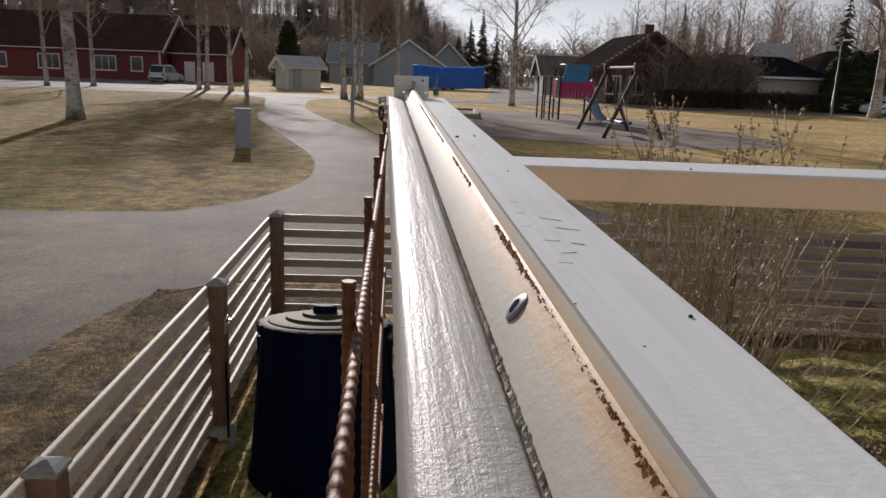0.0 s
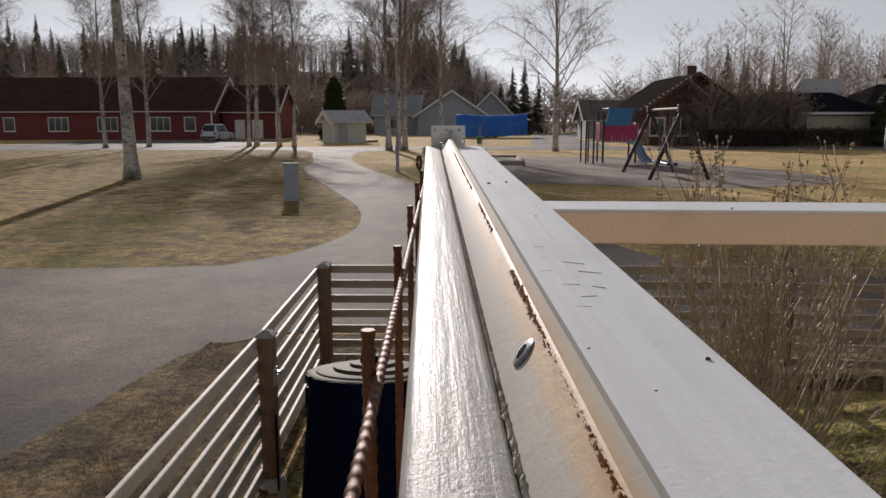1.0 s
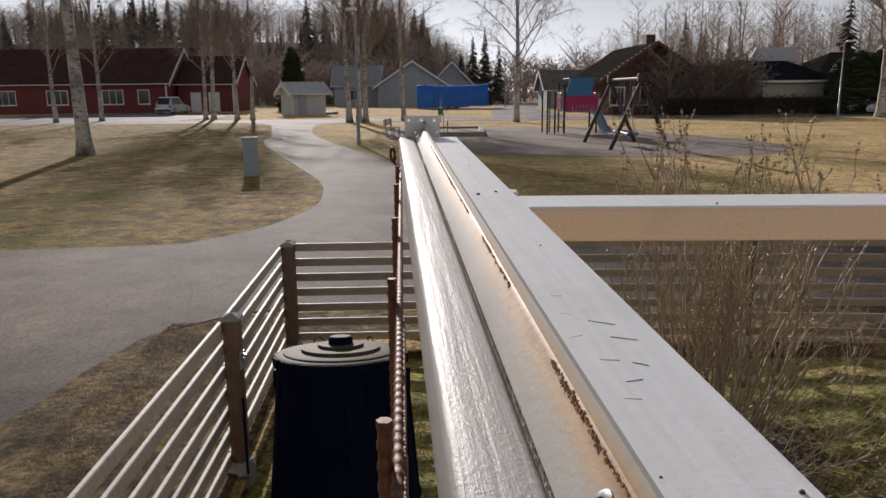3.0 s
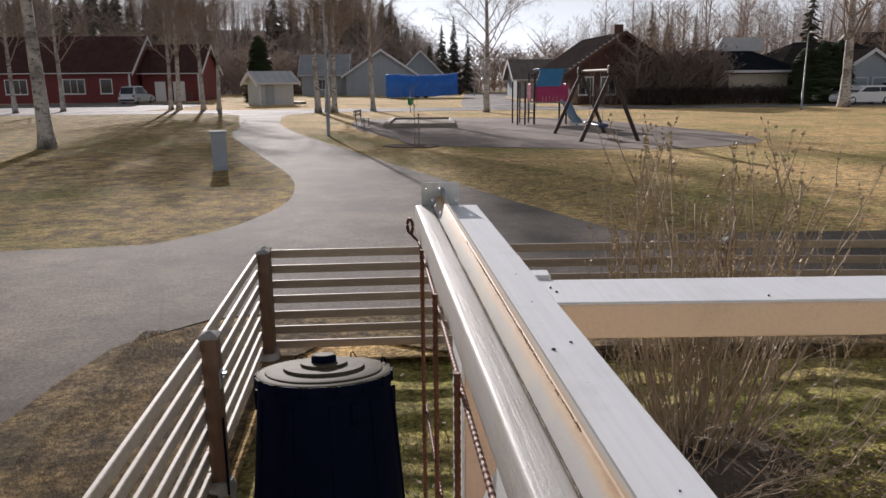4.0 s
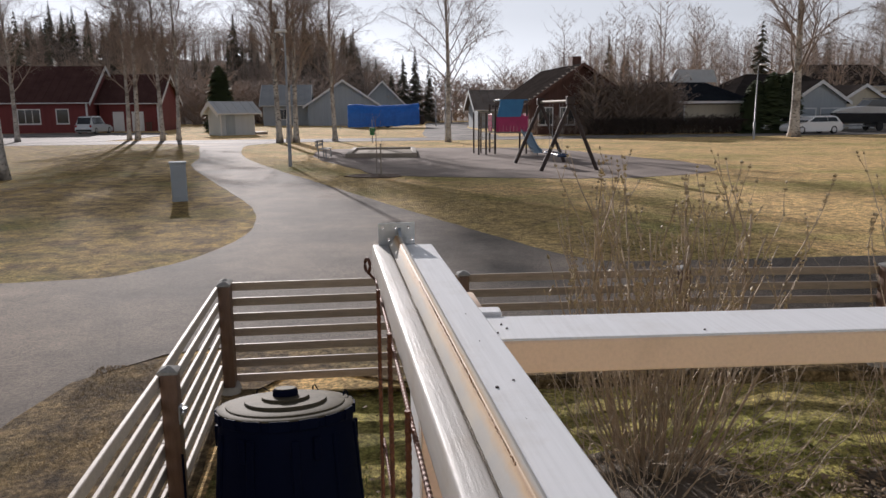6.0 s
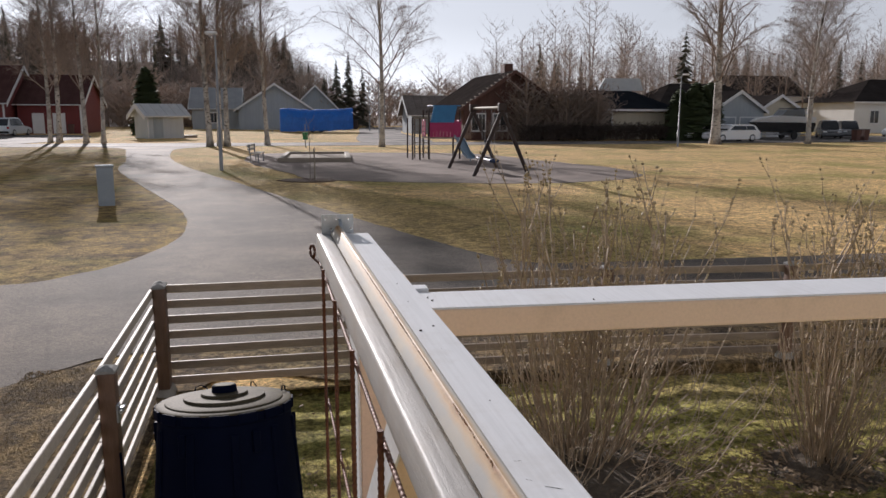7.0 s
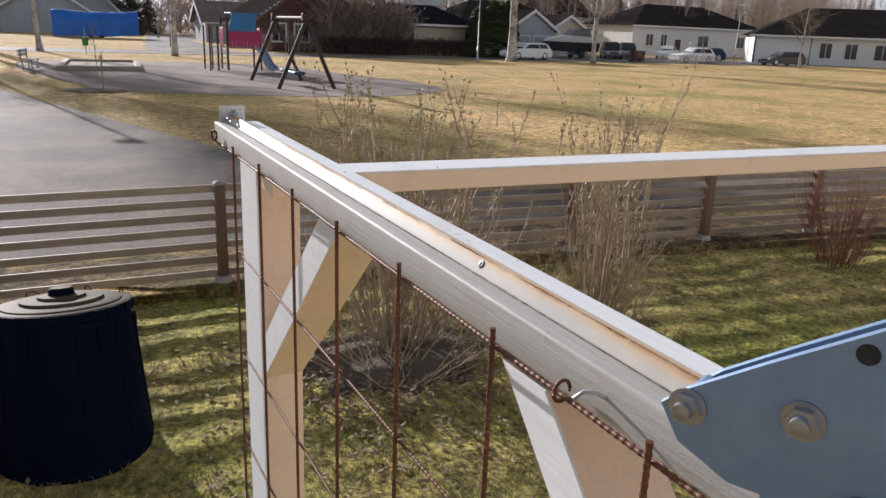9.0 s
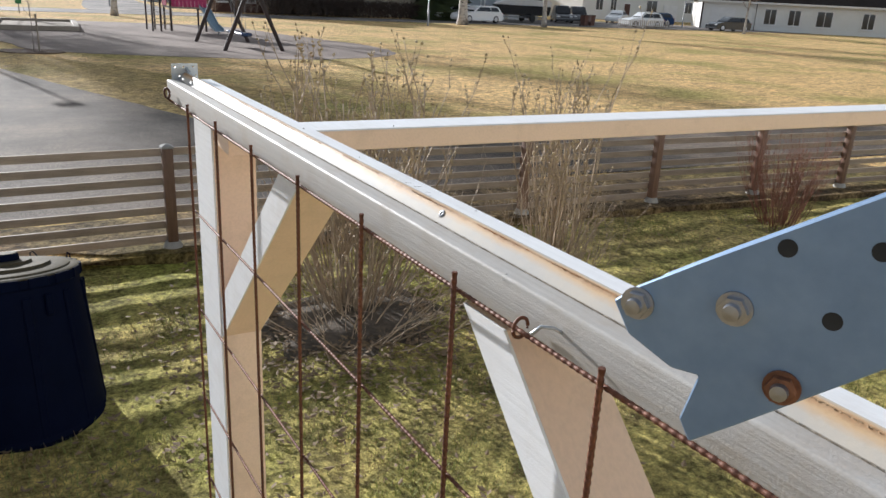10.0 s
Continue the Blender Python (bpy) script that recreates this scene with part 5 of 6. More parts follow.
wood("garden_bushes", "dense dark leafless bushes round the brown house", low, [(rw.uniform(20.8, 28.6), rw.uniform(63.8, 65.8), rw.uniform(0.9, 1.4), 1.0) for _ in range(60)] + [(rw.uniform(15.5, 22), rw.uniform(63.3, 65), rw.uniform(0.3, 0.5), 1.0) for _ in range(26)], M["twig"])
hedge_low = [bare_template(rw, 1.5, 22, 0.02, 0.8, 1.2)]
wood("clipped_hedge", "clipped leafless hedge along the street, its shade put into the colour", hedge_low, [(20.5 + 0.16 * k, 63.3 + rw.uniform(-0.35, 0.35), rw.uniform(0.8, 1.0), 1.0) for k in range(100)], M["hedge"])


def conifer(x, y, h, w, label, mat, seed, name="conifer_tree"):
    ob = thing(name, label, "tree", (x, y, 0))
    v, f = conifer_template(random.Random(seed), h, w, 120, 0.42)
    c = new("crown", pydata("crown", v, f, mat))
    c.parent = ob
    part("trunk", tube([(0, 0, 0), (0, 0, h * 0.5), (0, 0, h * 0.95)], [0.16, 0.1, 0.02], 8), M["twig"], ob)
    return ob


conifer(-14.2, 90.0, 7.4, 2.15, "dense dark cone-shaped conifer behind the grey shed", M["thuja"], 3)
for k, (x, y, h) in enumerate(((35.4, 63.5, 4.6), (36.6, 63.0, 5.2), (37.9, 63.6, 5.0), (39.0, 64.6, 5.3))):
    conifer(x, y, h, 1.75, "dense green thuja beside the dark carport", M["thuja"], 10 + k, "thuja_tree")


# ---- houses ----
def frame_ring(x0, x1, z0, z1, t, y0, y1):
    """A rectangular frame in x-z, t wide, as one closed mesh."""
    b = bmesh.new()
    loops = [[b.verts.new((x, y, z)) for x, z in ((x0 + d, z0 + d), (x1 - d, z0 + d), (x1 - d, z1 - d), (x0 + d, z1 - d))] for y in (y0, y1) for d in (0, t)]
    fo, fi, bo_, bi = loops
    for p, q in ((fo, fi), (fi, bi), (bi, bo_), (bo_, fo)):
        for k in range(4):
            b.faces.new((p[k], p[(k + 1) % 4], q[(k + 1) % 4], q[k]))
    bmesh.ops.recalc_face_normals(b, faces=b.faces[:])
    return b


def window(parent, x, y, z, w, h, bars=1, glass="glass"):
    """A framed window in a wall that faces -y."""
    wob = part("window", frame_ring(x - w / 2 - 0.1, x + w / 2 + 0.1, z - 0.1, z + h + 0.1, 0.1, y - 0.06, y + 0.02), M["trim"], parent, "white-framed window")
    part("sill", box(x - w / 2 - 0.14, x + w / 2 + 0.14, y - 0.12, y - 0.002, z - 0.15, z - 0.102), M["trim"], wob)
    for k in range(bars):
        c = x - w / 2 + w * (k + 1) / (bars + 1)
        part("glazing_bar", box(c - 0.03, c + 0.03, y - 0.05, y - 0.026, z + 0.002, z + h - 0.002), M["trim"], wob)
    part("pane", box(x - w / 2, x + w / 2, y - 0.025, y + 0.01, z, z + h), M[glass], wob)


def door(parent, x, y, w, h, mat, label, panels=0):
    b = box(x - w / 2, x + w / 2, y - 0.05, y + 0.02, 0.03, h)
    for k in range(panels):
        join(b, box(x - w / 2 + 0.06, x + w / 2 - 0.06, y - 0.07, y - 0.045, 0.1 + (h - 0.15) * k / panels, 0.02 + (h - 0.15) * (k + 1) / panels))
    d = part("door", b, mat, parent, label)
    fr = box(x - w / 2 - 0.12, x - w / 2 - 0.002, y - 0.06, y + 0.02, 0.0, h + 0.12)
    join(fr, box(x + w / 2 + 0.002, x + w / 2 + 0.12, y - 0.06, y + 0.02, 0.0, h + 0.12))
    join(fr, box(x - w / 2, x + w / 2, y - 0.06, y + 0.02, h + 0.004, h + 0.12))
    part("frame", fr, M["trim"], d)


def gable_house(label, x0, x1, y0, y1, eave, ridge, along, wall, roof, over=0.45, trim="trim", m=None):
    """A house with a pitched roof, ridge along x or y; its parts in place coordinates."""
    h = thing("house", label, "house", m)
    t = 0.16
    if along == "x":
        mid = (y0 + y1) / 2
        part("wall", prism([(y0, 0), (y1, 0), (y1, eave), (mid, ridge - 0.05), (y0, eave)], (x0, x1), "x"), M[wall], h)
        k = (ridge - eave) / (mid - y0)
        rf = prism([(y0 - over, eave - over * k), (mid, ridge), (y1 + over, eave - over * k), (y1 + over, eave - over * k + t), (mid, ridge + t), (y0 - over, eave - over * k + t)], (x0 - over, x1 + over), "x")
        r = part("roof", rf, M[roof], h)
        for x in (x0 - over - 0.03, x1 + over + 0.002):
            part("bargeboard", prism([(y0 - over - 0.02, eave - over * k - 0.26), (mid, ridge - 0.26), (y1 + over + 0.02, eave - over * k - 0.26), (y1 + over + 0.02, eave - over * k + t + 0.02), (mid, ridge + t + 0.04), (y0 - over - 0.02, eave - over * k + t + 0.02)], (x, x + 0.05), "x"), M[trim], r)
        part("gutter", tube([(x0 - over, y0 - over - 0.06, eave - over * k + 0.05), (x1 + over, y0 - over - 0.06, eave - over * k + 0.05)], 0.06, 8), M[trim], r)
        n = int((x1 - x0 + 2 * over) / 0.9)
        ro = bmesh.new()
        for i in range(n):
            x = x0 - over + 0.9 * (i + 0.5)
            join(ro, tube([(x, y0 - over, eave - over * k + t + 0.01), (x, mid, ridge + t + 0.01)], 0.045, 4))
        tagged(part("roof_ribbing", ro, M[roof], r), "", "", "", "stuff")
    else:
        mid = (x0 + x1) / 2
        part("wall", prism([(x0, 0), (x1, 0), (x1, eave), (mid, ridge - 0.05), (x0, eave)], (y0, y1), "y"), M[wall], h)
        k = (ridge - eave) / (mid - x0)
        rf = prism([(x0 - over, eave - over * k), (mid, ridge), (x1 + over, eave - over * k), (x1 + over, eave - over * k + t), (mid, ridge + t), (x0 - over, eave - over * k + t)], (y0 - over, y1 + over), "y")
        r = part("roof", rf, M[roof], h)
        part("bargeboard", prism([(x0 - over - 0.02, eave - over * k - 0.14), (mid, ridge - 0.14), (x1 + over + 0.02, eave - over * k - 0.14), (x1 + over + 0.02, eave - over * k + t + 0.02), (mid, ridge + t + 0.04), (x0 - over - 0.02, eave - over * k + t + 0.02)], (y0 - over - 0.03, y0 - over - 0.002), "y"), M[trim], r)
    return h


def hip_house(label, x0, x1, y0, y1, eave, ridge, wall, roof, inset, over=0.6, m=None):
    h = thing("house", label, "house", m)
    part("wall", box(x0, x1, y0, y1, 0, eave), M[wall], h)
    b = bmesh.new()
    mid = (y0 + y1) / 2
    pts = [(x0 - over, y0 - over, eave), (x1 + over, y0 - over, eave), (x1 + over, y1 + over, eave), (x0 - over, y1 + over, eave), (x0 + inset, mid, ridge), (x1 - inset, mid, ridge)]
    lo = [b.verts.new(p) for p in pts]
    for f in ((0, 1, 5, 4), (1, 2, 5), (2, 3, 4, 5), (3, 0, 4), (3, 2, 1, 0)):
        b.faces.new([lo[i] for i in f])
    bmesh.ops.recalc_face_normals(b, faces=b.faces[:])
    r = part("roof", b, M[roof], h)
    part("fascia", box(x0 - over - 0.02, x1 + over + 0.02, y0 - over - 0.05, y0 - over - 0.002, eave - 0.16, eave + 0.05), M["trim"], r)
    return h


# red terraced house in two sections
h = gable_house("long red timber house, white trim, maroon tiled roof", -70.0, -29.3, 92.0, 105.0, 3.55, 7.6, "x", "red_wall", "tile_red")
for x, w, n in ((-35.6, 2.3, 2), (-32.0, 1.2, 0), (-42.0, 2.3, 2), (-48.0, 2.3, 2), (-54.0, 1.2, 0)):
    window(h, x, 92.0, 1.1, w, 1.5, n)
part("corner_board", box(-29.45, -29.28, 91.96, 92.12, 0, 3.3), M["trim"], h)
h = gable_house("lower red timber house section with garage doors", -28.9, -22.2, 95.0, 106.0, 3.45, 6.7, "x", "red_wall", "tile_red")
door(h, -26.8, 95.0, 1.0, 2.2, M["trim"], "white front door")
door(h, -24.6, 95.0, 1.1, 2.2, M["trim"], "white front door")
part("corner_board", box(-22.36, -22.18, 94.96, 95.12, 0, 3.2), M["trim"], h)
h = gable_house("red timber house farther along the row", -112.0, -76.0, 96.0, 108.0, 3.5, 7.4, "x", "red_wall", "tile_red")
for k in range(5):
    window(h, -108 + 6.5 * k, 96.0, 1.1, 1.8, 1.5, 1)
# grey shed with a pale roof
s = gable_house("small pale grey shed with a light tiled roof", -1.75, 1.75, -1.4, 1.4, 2.25, 3.05, "x", "shed_wall", "roof_light", 0.5, "trim", pose(-11.2, 77.0, 0, 0, 0, 33))
part("door", box(-1.2, -0.3, -1.45, -1.402, 0.05, 2.0), M["grey_wall"], s)
part("corner_board", box(-1.79, -1.66, -1.44, -1.402, 0.0, 2.2), M["trim"], s)
part("ramp", box(1.9, 3.2, -1.2, 0.2, 0.0, 0.25), M["timber"], s, "pale timber step")
# grey gabled houses
h = gable_house("grey timber house, gable towards the street", -5.7, 4.6, 115.0, 128.0, 3.1, 6.5, "y", "grey_wall", "tile_grey", 0.7)
h = gable_house("grey timber house with a blue-grey roof", -12.6, -5.9, 119.0, 129.0, 3.2, 6.1, "x", "grey_wall", "tile_grey", 0.5)
window(h, -9.5, 119.0, 1.0, 2.0, 1.4, 1)
h = gable_house("grey house behind, partly hidden by a neighbour", 2.5, 9.5, 131.0, 142.0, 3.4, 6.9, "y", "grey_wall", "tile_grey", 0.7)
# brown house, gable to the street, and its carport
h = gable_house("dark brown timber house with tiled roof", 16.0, 25.2, 66.5, 80.0, 2.9, 6.0, "y", "brown_wall", "tile_dark", 0.7, "brown_wall")
for x in (17.4, 19.4, 23.6):
    window(h, x, 66.5, 0.9, 1.2, 1.4, 1)
part("chimney", box(20.5, 21.3, 69.0, 70.2, 5.0, 6.9), M["brown_wall"], h)
for k in range(12):
    part("roof_step", box(15.9 + 0.37 * k, 16.1 + 0.37 * k, 66.2, 66.5, 3.05 + 0.248 * k, 3.13 + 0.248 * k), M["timber"], h)
h = hip_house("low dark house with black sheet roof and carport", 27.4, 36.0, 66.2, 76.0, 2.75, 4.7, "brown_wall", "tile_black", 2.0, 0.7)
part("panel_wall", box(28.6, 35.4, 66.1, 66.19, 0.05, 2.5), M["beige_wall"], h, "dull beige panel wall")
window(h, 29.6, 66.1, 0.9, 0.8, 1.5, 0)
part("skylight_roof", prism([(30.6, 4.6), (35.4, 4.6), (35.0, 5.8), (31.3, 5.8)], (70.8, 71.1), "y"), M["roof_light"], h, "pale metal roof light")
h = gable_house("low pale house farther along the side street", 15.4, 22.0, 90.0, 97.0, 2.4, 4.4, "x", "grey_wall", "tile_mid", 0.6)
h = gable_house("brown-roofed house down the side street", 18.0, 25.0, 103.0, 111.0, 2.6, 4.9, "y", "beige_wall", "tile_mid", 0.6)
h = gable_house("grey-roofed house at the far end of the side street", 21.5, 28.0, 118.0, 126.0, 2.7, 5.2, "y", "grey_wall", "tile_grey", 0.6)
# garages on the parking yard
g = gable_house("grey double garage with white trim", 41.6, 47.2, 68.2, 76.0, 2.7, 4.5, "y", "grey_wall", "tile_dark", 0.35)
for x in (42.9, 45.8):
    door(g, x, 68.2, 2.3, 2.0, M["cabinet"], "grey garage door", 4)
g = gable_house("beige garage with white trim", 47.9, 53.3, 70.5, 78.0, 2.6, 4.2, "y", "beige_wall", "tile_dark", 0.35)
door(g, 50.6, 70.5, 2.5, 2.0, M["trim"], "white garage door", 4)
h = hip_house("dark-roofed house behind the garages", 42.0, 58.0, 80.0, 92.0, 3.0, 6.0, "grey_wall", "tile_dark", 4.5)
window(h, 55.0, 80.0, 1.0, 1.5, 1.3, 1)
# long white hip-roofed houses
h = hip_house("long white rendered bungalow with dark hipped roof", 71.0, 95.0, 84.0, 95.0, 3.9, 7.0, "white_wall", "tile_dark", 6.5)
for x, w in ((74.0, 1.2), (76.6, 1.0), (84.0, 2.0), (91.5, 1.4)):
    window(h, x, 84.0, 1.3, w, 1.5, 1)
door(h, 79.2, 84.0, 1.1, 2.2, M["brown_wall"], "dark front door")
door(h, 87.8, 84.0, 2.6, 2.2, M["trim"], "white garage door", 4)
h = hip_house("white house with dark roof beside the black car", 0.0, 24.0, 0.0, 12.0, 3.1, 6.4, "white_wall", "tile_dark", 6.0, 0.6, pose(72.2, 64.2, 0, 0, 0, -43))
door(h, 2.4, 0.0, 2.5, 2.3, M["trim"], "white garage door", 4)
for x, w in ((7.6, 1.2), (10.2, 1.2), (13.4, 1.6), (18.0, 1.2)):
    window(h, x, 0.0, 0.8, w, 1.6, 1)
part("downpipe", tube([(6.0, -0.07, 0.0), (6.0, -0.07, 2.8), (6.0, -0.5, 3.05)], 0.05, 6), M["timber_dark"], h)
part("corner_board", box(-0.04, 0.16, -0.04, -0.003, 0.0, 2.9), M["timber_dark"], h)
h = gable_house("pale upper house half hidden by trees", 67.0, 79.0, 104.0, 114.0, 5.2, 8.2, "x", "white_wall", "tile_dark")
for x in (69, 72, 75):
    window(h, x, 104.0, 3.4, 1.3, 1.3, 1)


# ---- cars ----
def car(label, paint, m, length=4.5, height=1.48, estate=True):
    c = thing("car", label, "car", m, "parked cars")
    L, W, H = length / 2, 0.9, height
    low = prism([(-L, 0.32), (-L + 0.05, 0.2), (L - 0.15, 0.2), (L, 0.35), (L - 0.03, 0.62), (L - 0.35, 0.80), (L - 1.25, 0.93), (-L + 0.1, 0.98), (-L, 0.75)], (-W, W), "y")
    bmesh.ops.bevel(low, geom=low.edges[:], offset=0.06, segments=2, affect="EDGES")
    part("body", low, M[paint], c, "", 40)
    back = -L + 0.12 if estate else -L + 0.75
    cab = prism([(back, 0.95), (L - 1.35, 0.92), (L - 2.0, H - 0.05), (L - 2.3, H), (back + 0.75, H), (back + 0.28, H - 0.08)], (-W + 0.08, W - 0.08), "y")
    for v in cab.verts:
        if v.co.z > 1.1:
            v.co.y *= 0.80
    bmesh.ops.bevel(cab, geom=cab.edges[:], offset=0.05, segments=2, affect="EDGES")
    cb = part("cabin", cab, M[paint], c, "", 40)
    for sgn in (-1, 1):
        g = bmesh.new()
        for a, b2, ta, tb in ((back + 0.32, back + 1.25, back + 0.50, back + 1.25), (back + 1.33, L - 1.62, back + 1.33, L - 2.16)):
            z0, z1 = 0.99, H - 0.12
            y0, y1 = (W - 0.085) * sgn, (W - 0.20) * sgn
            q = [(a, y0, z0), (b2, y0, z0), (tb, y1, z1), (ta, y1, z1)]
            off = Vector((0, 0.022 * sgn, 0.0))
            vs = [g.verts.new(Vector(p) + off) for p in q] + [g.verts.new(Vector(p) - off) for p in q]
            for f in ((0, 1, 2, 3), (7, 6, 5, 4), (0, 4, 5, 1), (1, 5, 6, 2), (2, 6, 7, 3), (3, 7, 4, 0)):
                g.faces.new([vs[i] for i in f])
        bmesh.ops.recalc_face_normals(g, faces=g.faces[:])
        part("side_window", g, M["glass"], cb)
    for xa, za, xb, zb in ((L - 1.45, 0.99, L - 2.02, H - 0.10), (back + 0.02, 1.0, back + 0.26, H - 0.14)):
        part("windscreen", prism([(xa + 0.03, za), (xb + 0.03, zb), (xb - 0.03, zb), (xa - 0.03, za)] if xa > 0 else [(xa - 0.03, za), (xb - 0.03, zb), (xb + 0.03, zb), (xa + 0.03, za)], (-W + 0.24, W - 0.24), "y"), M["glass"], cb)
    for x in (L - 0.85, -L + 0.85):
        for sgn in (-1, 1):
            t = part("wheel", lathe([(0.0, -0.1), (0.26, -0.1), (0.33, -0.07), (0.33, 0.07), (0.26, 0.1), (0.0, 0.1)], 20), M["rubber"], c, "", 40)
            t.matrix_local = pose(x, sgn * (W - 0.08), 0.33, 90, 0, 0)
            part("rim", lathe([(0.0, -0.112), (0.1, -0.115), (0.21, -0.105), (0.215, 0.105), (0.1, 0.115), (0.0, 0.112)], 12), M["rim"], t)
    for sgn in (-1, 1):
        part("headlight", box(L - 0.30, L - 0.06, sgn * 0.65 - 0.16, sgn * 0.65 + 0.16, 0.60, 0.72, 0.02), M["lamp_clear"], c)
        part("tail_light", box(-L - 0.02, -L + 0.15, sgn * 0.74 - 0.1, sgn * 0.74 + 0.1, 0.68, 0.90, 0.02), M["lamp_red"], c)
    part("bumper", box(-L - 0.05, -L + 0.12, -0.8, 0.8, 0.28, 0.46, 0.03), M["rubber"], c)
    part("number_plate", box(-L - 0.035, -L + 0.02, -0.26, 0.26, 0.50, 0.61), M["trim"], c)
    return c


car("silver-white sport utility car parked at the red house", "car_silver", pose(-27.0, 86.6, 0.024, 0, 0, 80) @ Matrix.Scale(1.05, 4), 4.4, 1.78)
car("white estate car parked beside the street", "car_white", pose(38.2, 59.6, 0.024, 0, 0, 186), 4.75, 1.46)
car("white car parked behind the estate", "car_white", pose(37.6, 63.0, 0.024, 0, 0, 186), 4.6, 1.46)
car("white hatchback parked by the picket fence", "car_white", pose(58.4, 59.6, 0.024, 0, 0, 172), 4.4, 1.5)
car("white saloon car parked in the yard", "car_white", pose(64.6, 70.0, 0.024, 0, 0, 215), 4.5, 1.46, False)
car("dark blue car parked in the yard", "car_blue", pose(65.0, 64.6, 0.024, 0, 0, 165), 4.5, 1.46)
car("black estate car parked before a white house", "car_black", pose(67.8, 56.4, 0.016, 0, 0, 172), 4.7, 1.42)
car("dark sport utility car parked by the boat", "car_black", pose(53.2, 66.2, 0.024, 0, 0, 240), 4.6, 1.75)
car("dark green car parked by the boat", "car_black", pose(56.8, 67.8, 0.024, 0, 0, 240), 4.5, 1.7)

# boat on a trailer in the parking yard
boat = thing("boat", "black and white motorboat on a trailer in the yard", "boat", pose(46.2, 64.0, 0.024, 0, 0, 178) @ Matrix.Diagonal((1, 1, 1.2, 1)))
hull = prism([(-3.0, 0.55), (2.2, 0.55), (3.3, 1.35), (-3.0, 1.30)], (-1.05, 1.05), "y")
for v in hull.verts:
    v.co.y *= (1 - max(0, v.co.x - 0.5) * 0.27) * (0.72 if v.co.z < 0.9 else 1)
bmesh.ops.bevel(hull, geom=hull.edges[:], offset=0.08, segments=2, affect="EDGES")
part("hull", hull, M["car_black"], boat, "black hull", 40)
deck = prism([(-3.0, 1.31), (3.2, 1.36), (2.6, 1.62), (0.6, 1.85), (-3.0, 1.72)], (-1.0, 1.0), "y")
for v in deck.verts:
    v.co.y *= 1 - max(0, v.co.x - 0.5) * 0.27
bmesh.ops.bevel(deck, geom=deck.edges[:], offset=0.07, segments=2, affect="EDGES")
part("deck", deck, M["trim"], boat, "white deck", 40)
part("windscreen", prism([(0.5, 1.8), (-0.1, 2.3), (-1.8, 2.35), (-2.0, 1.75)], (-0.75, 0.75), "y"), M["glass"], boat)
part("canopy", box(-2.1, -0.1, -0.8, 0.8, 2.35, 2.42, 0.03), M["car_black"], boat)
part("trailer", box(-3.0, 4.2, -0.06, 0.06, 0.34, 0.46), M["pole"], boat)
for sgn in (-1, 1):
    part("wheel", lathe([(0.0, -0.1), (0.3, -0.1), (0.34, 0), (0.3, 0.1), (0.0, 0.1)], 16), M["rubber"], boat, "", 40).matrix_local = pose(-0.8, sgn * 0.95, 0.34, 90, 0, 0)
part("axle", box(-0.86, -0.74, -0.95, 0.95, 0.3, 0.56), M["pole"], boat)

# boat under blue tarpaulin
rt = random.Random(14)
cover = thing("covered_boat", "boat on a trailer wrapped in creased blue tarpaulin", "boat", (4.6, 98.0, 0.02))
b = bmesh.new()
NU, NV = 36, 14
grid = []
for i in range(NU + 1):
    u = i / NU
    row = []
    for j in range(NV + 1):
        a = math.pi * (j / NV)
        w = 1.35 * (1 - 0.25 * abs(2 * u - 1) ** 3)
        hgt = 2.75 - 0.15 * u + 0.25 * noise.noise((u * 3.5, 0.0, 3.0)) + 0.06 * noise.noise((u * 13, 0.0, 5.0))
        z = 0.14 + 0.25 * u ** 3 + (hgt - 0.0) * max(0.0, math.sin(a)) ** 0.55
        y = -math.cos(a) * w
        k = 0.07 * noise.noise((u * 14, j * 0.9, 2.0)) + rt.uniform(-0.02, 0.02)
        row.append(b.verts.new((-4.5 + 9.0 * u + k, y + k * 1.6, z + k + (0.10 * noise.noise((u * 5, j, 7.0)) if j in (0, NV) else 0))))
    grid.append(row)
for i in range(NU):
    for j in range(NV):
        b.faces.new((grid[i][j], grid[i + 1][j], grid[i + 1][j + 1], grid[i][j + 1]))
for row in (grid[0], grid[-1]):
    b.faces.new(row)
bmesh.ops.recalc_face_normals(b, faces=b.faces[:])
part("tarpaulin", b, M["tarp"], cover, "creased bright blue tarpaulin")
part("hull", box(-4.0, 4.6, -0.9, 0.9, 0.45, 1.2, 0.25, 3), M["timber_dark"], cover)
for x in (-0.6, 0.5):
    part("wheel", lathe([(0.0, -1.1), (0.32, -1.1), (0.32, 1.1), (0.0, 1.1)], 16), M["rubber"], cover, "", 40).matrix_local = pose(x, 0, 0.32, 90, 0, 0)
part("outboard_motor", box(4.6, 5.2, -0.3, 0.3, 0.35, 1.6, 0.15, 2), M["timber_dark"], cover, "dark outboard motor")
part("drawbar", box(-5.6, -3.8, -0.06, 0.06, 0.4, 0.5), M["pole"], cover)
part("support", box(-5.5, -5.4, -0.05, 0.05, 0.0, 0.42), M["pole"], cover)

# ---- playground ----
swing = thing("swing_frame", "dark timber A-frame swing on playground gravel", "swing")
for y in (27.75, 32.1):
    for x in (7.05, 9.2):
        part("leg", tube([(x, y, 0.0), (8.12 + (x - 8.12) * -0.06, y, 2.62)], 0.075, 10), M["timber_dark"], swing, "", 60)
    part("cap", box(7.96, 8.28, y - 0.11, y + 0.11, 2.42, 2.72, 0.03), M["timber_dark"], swing)
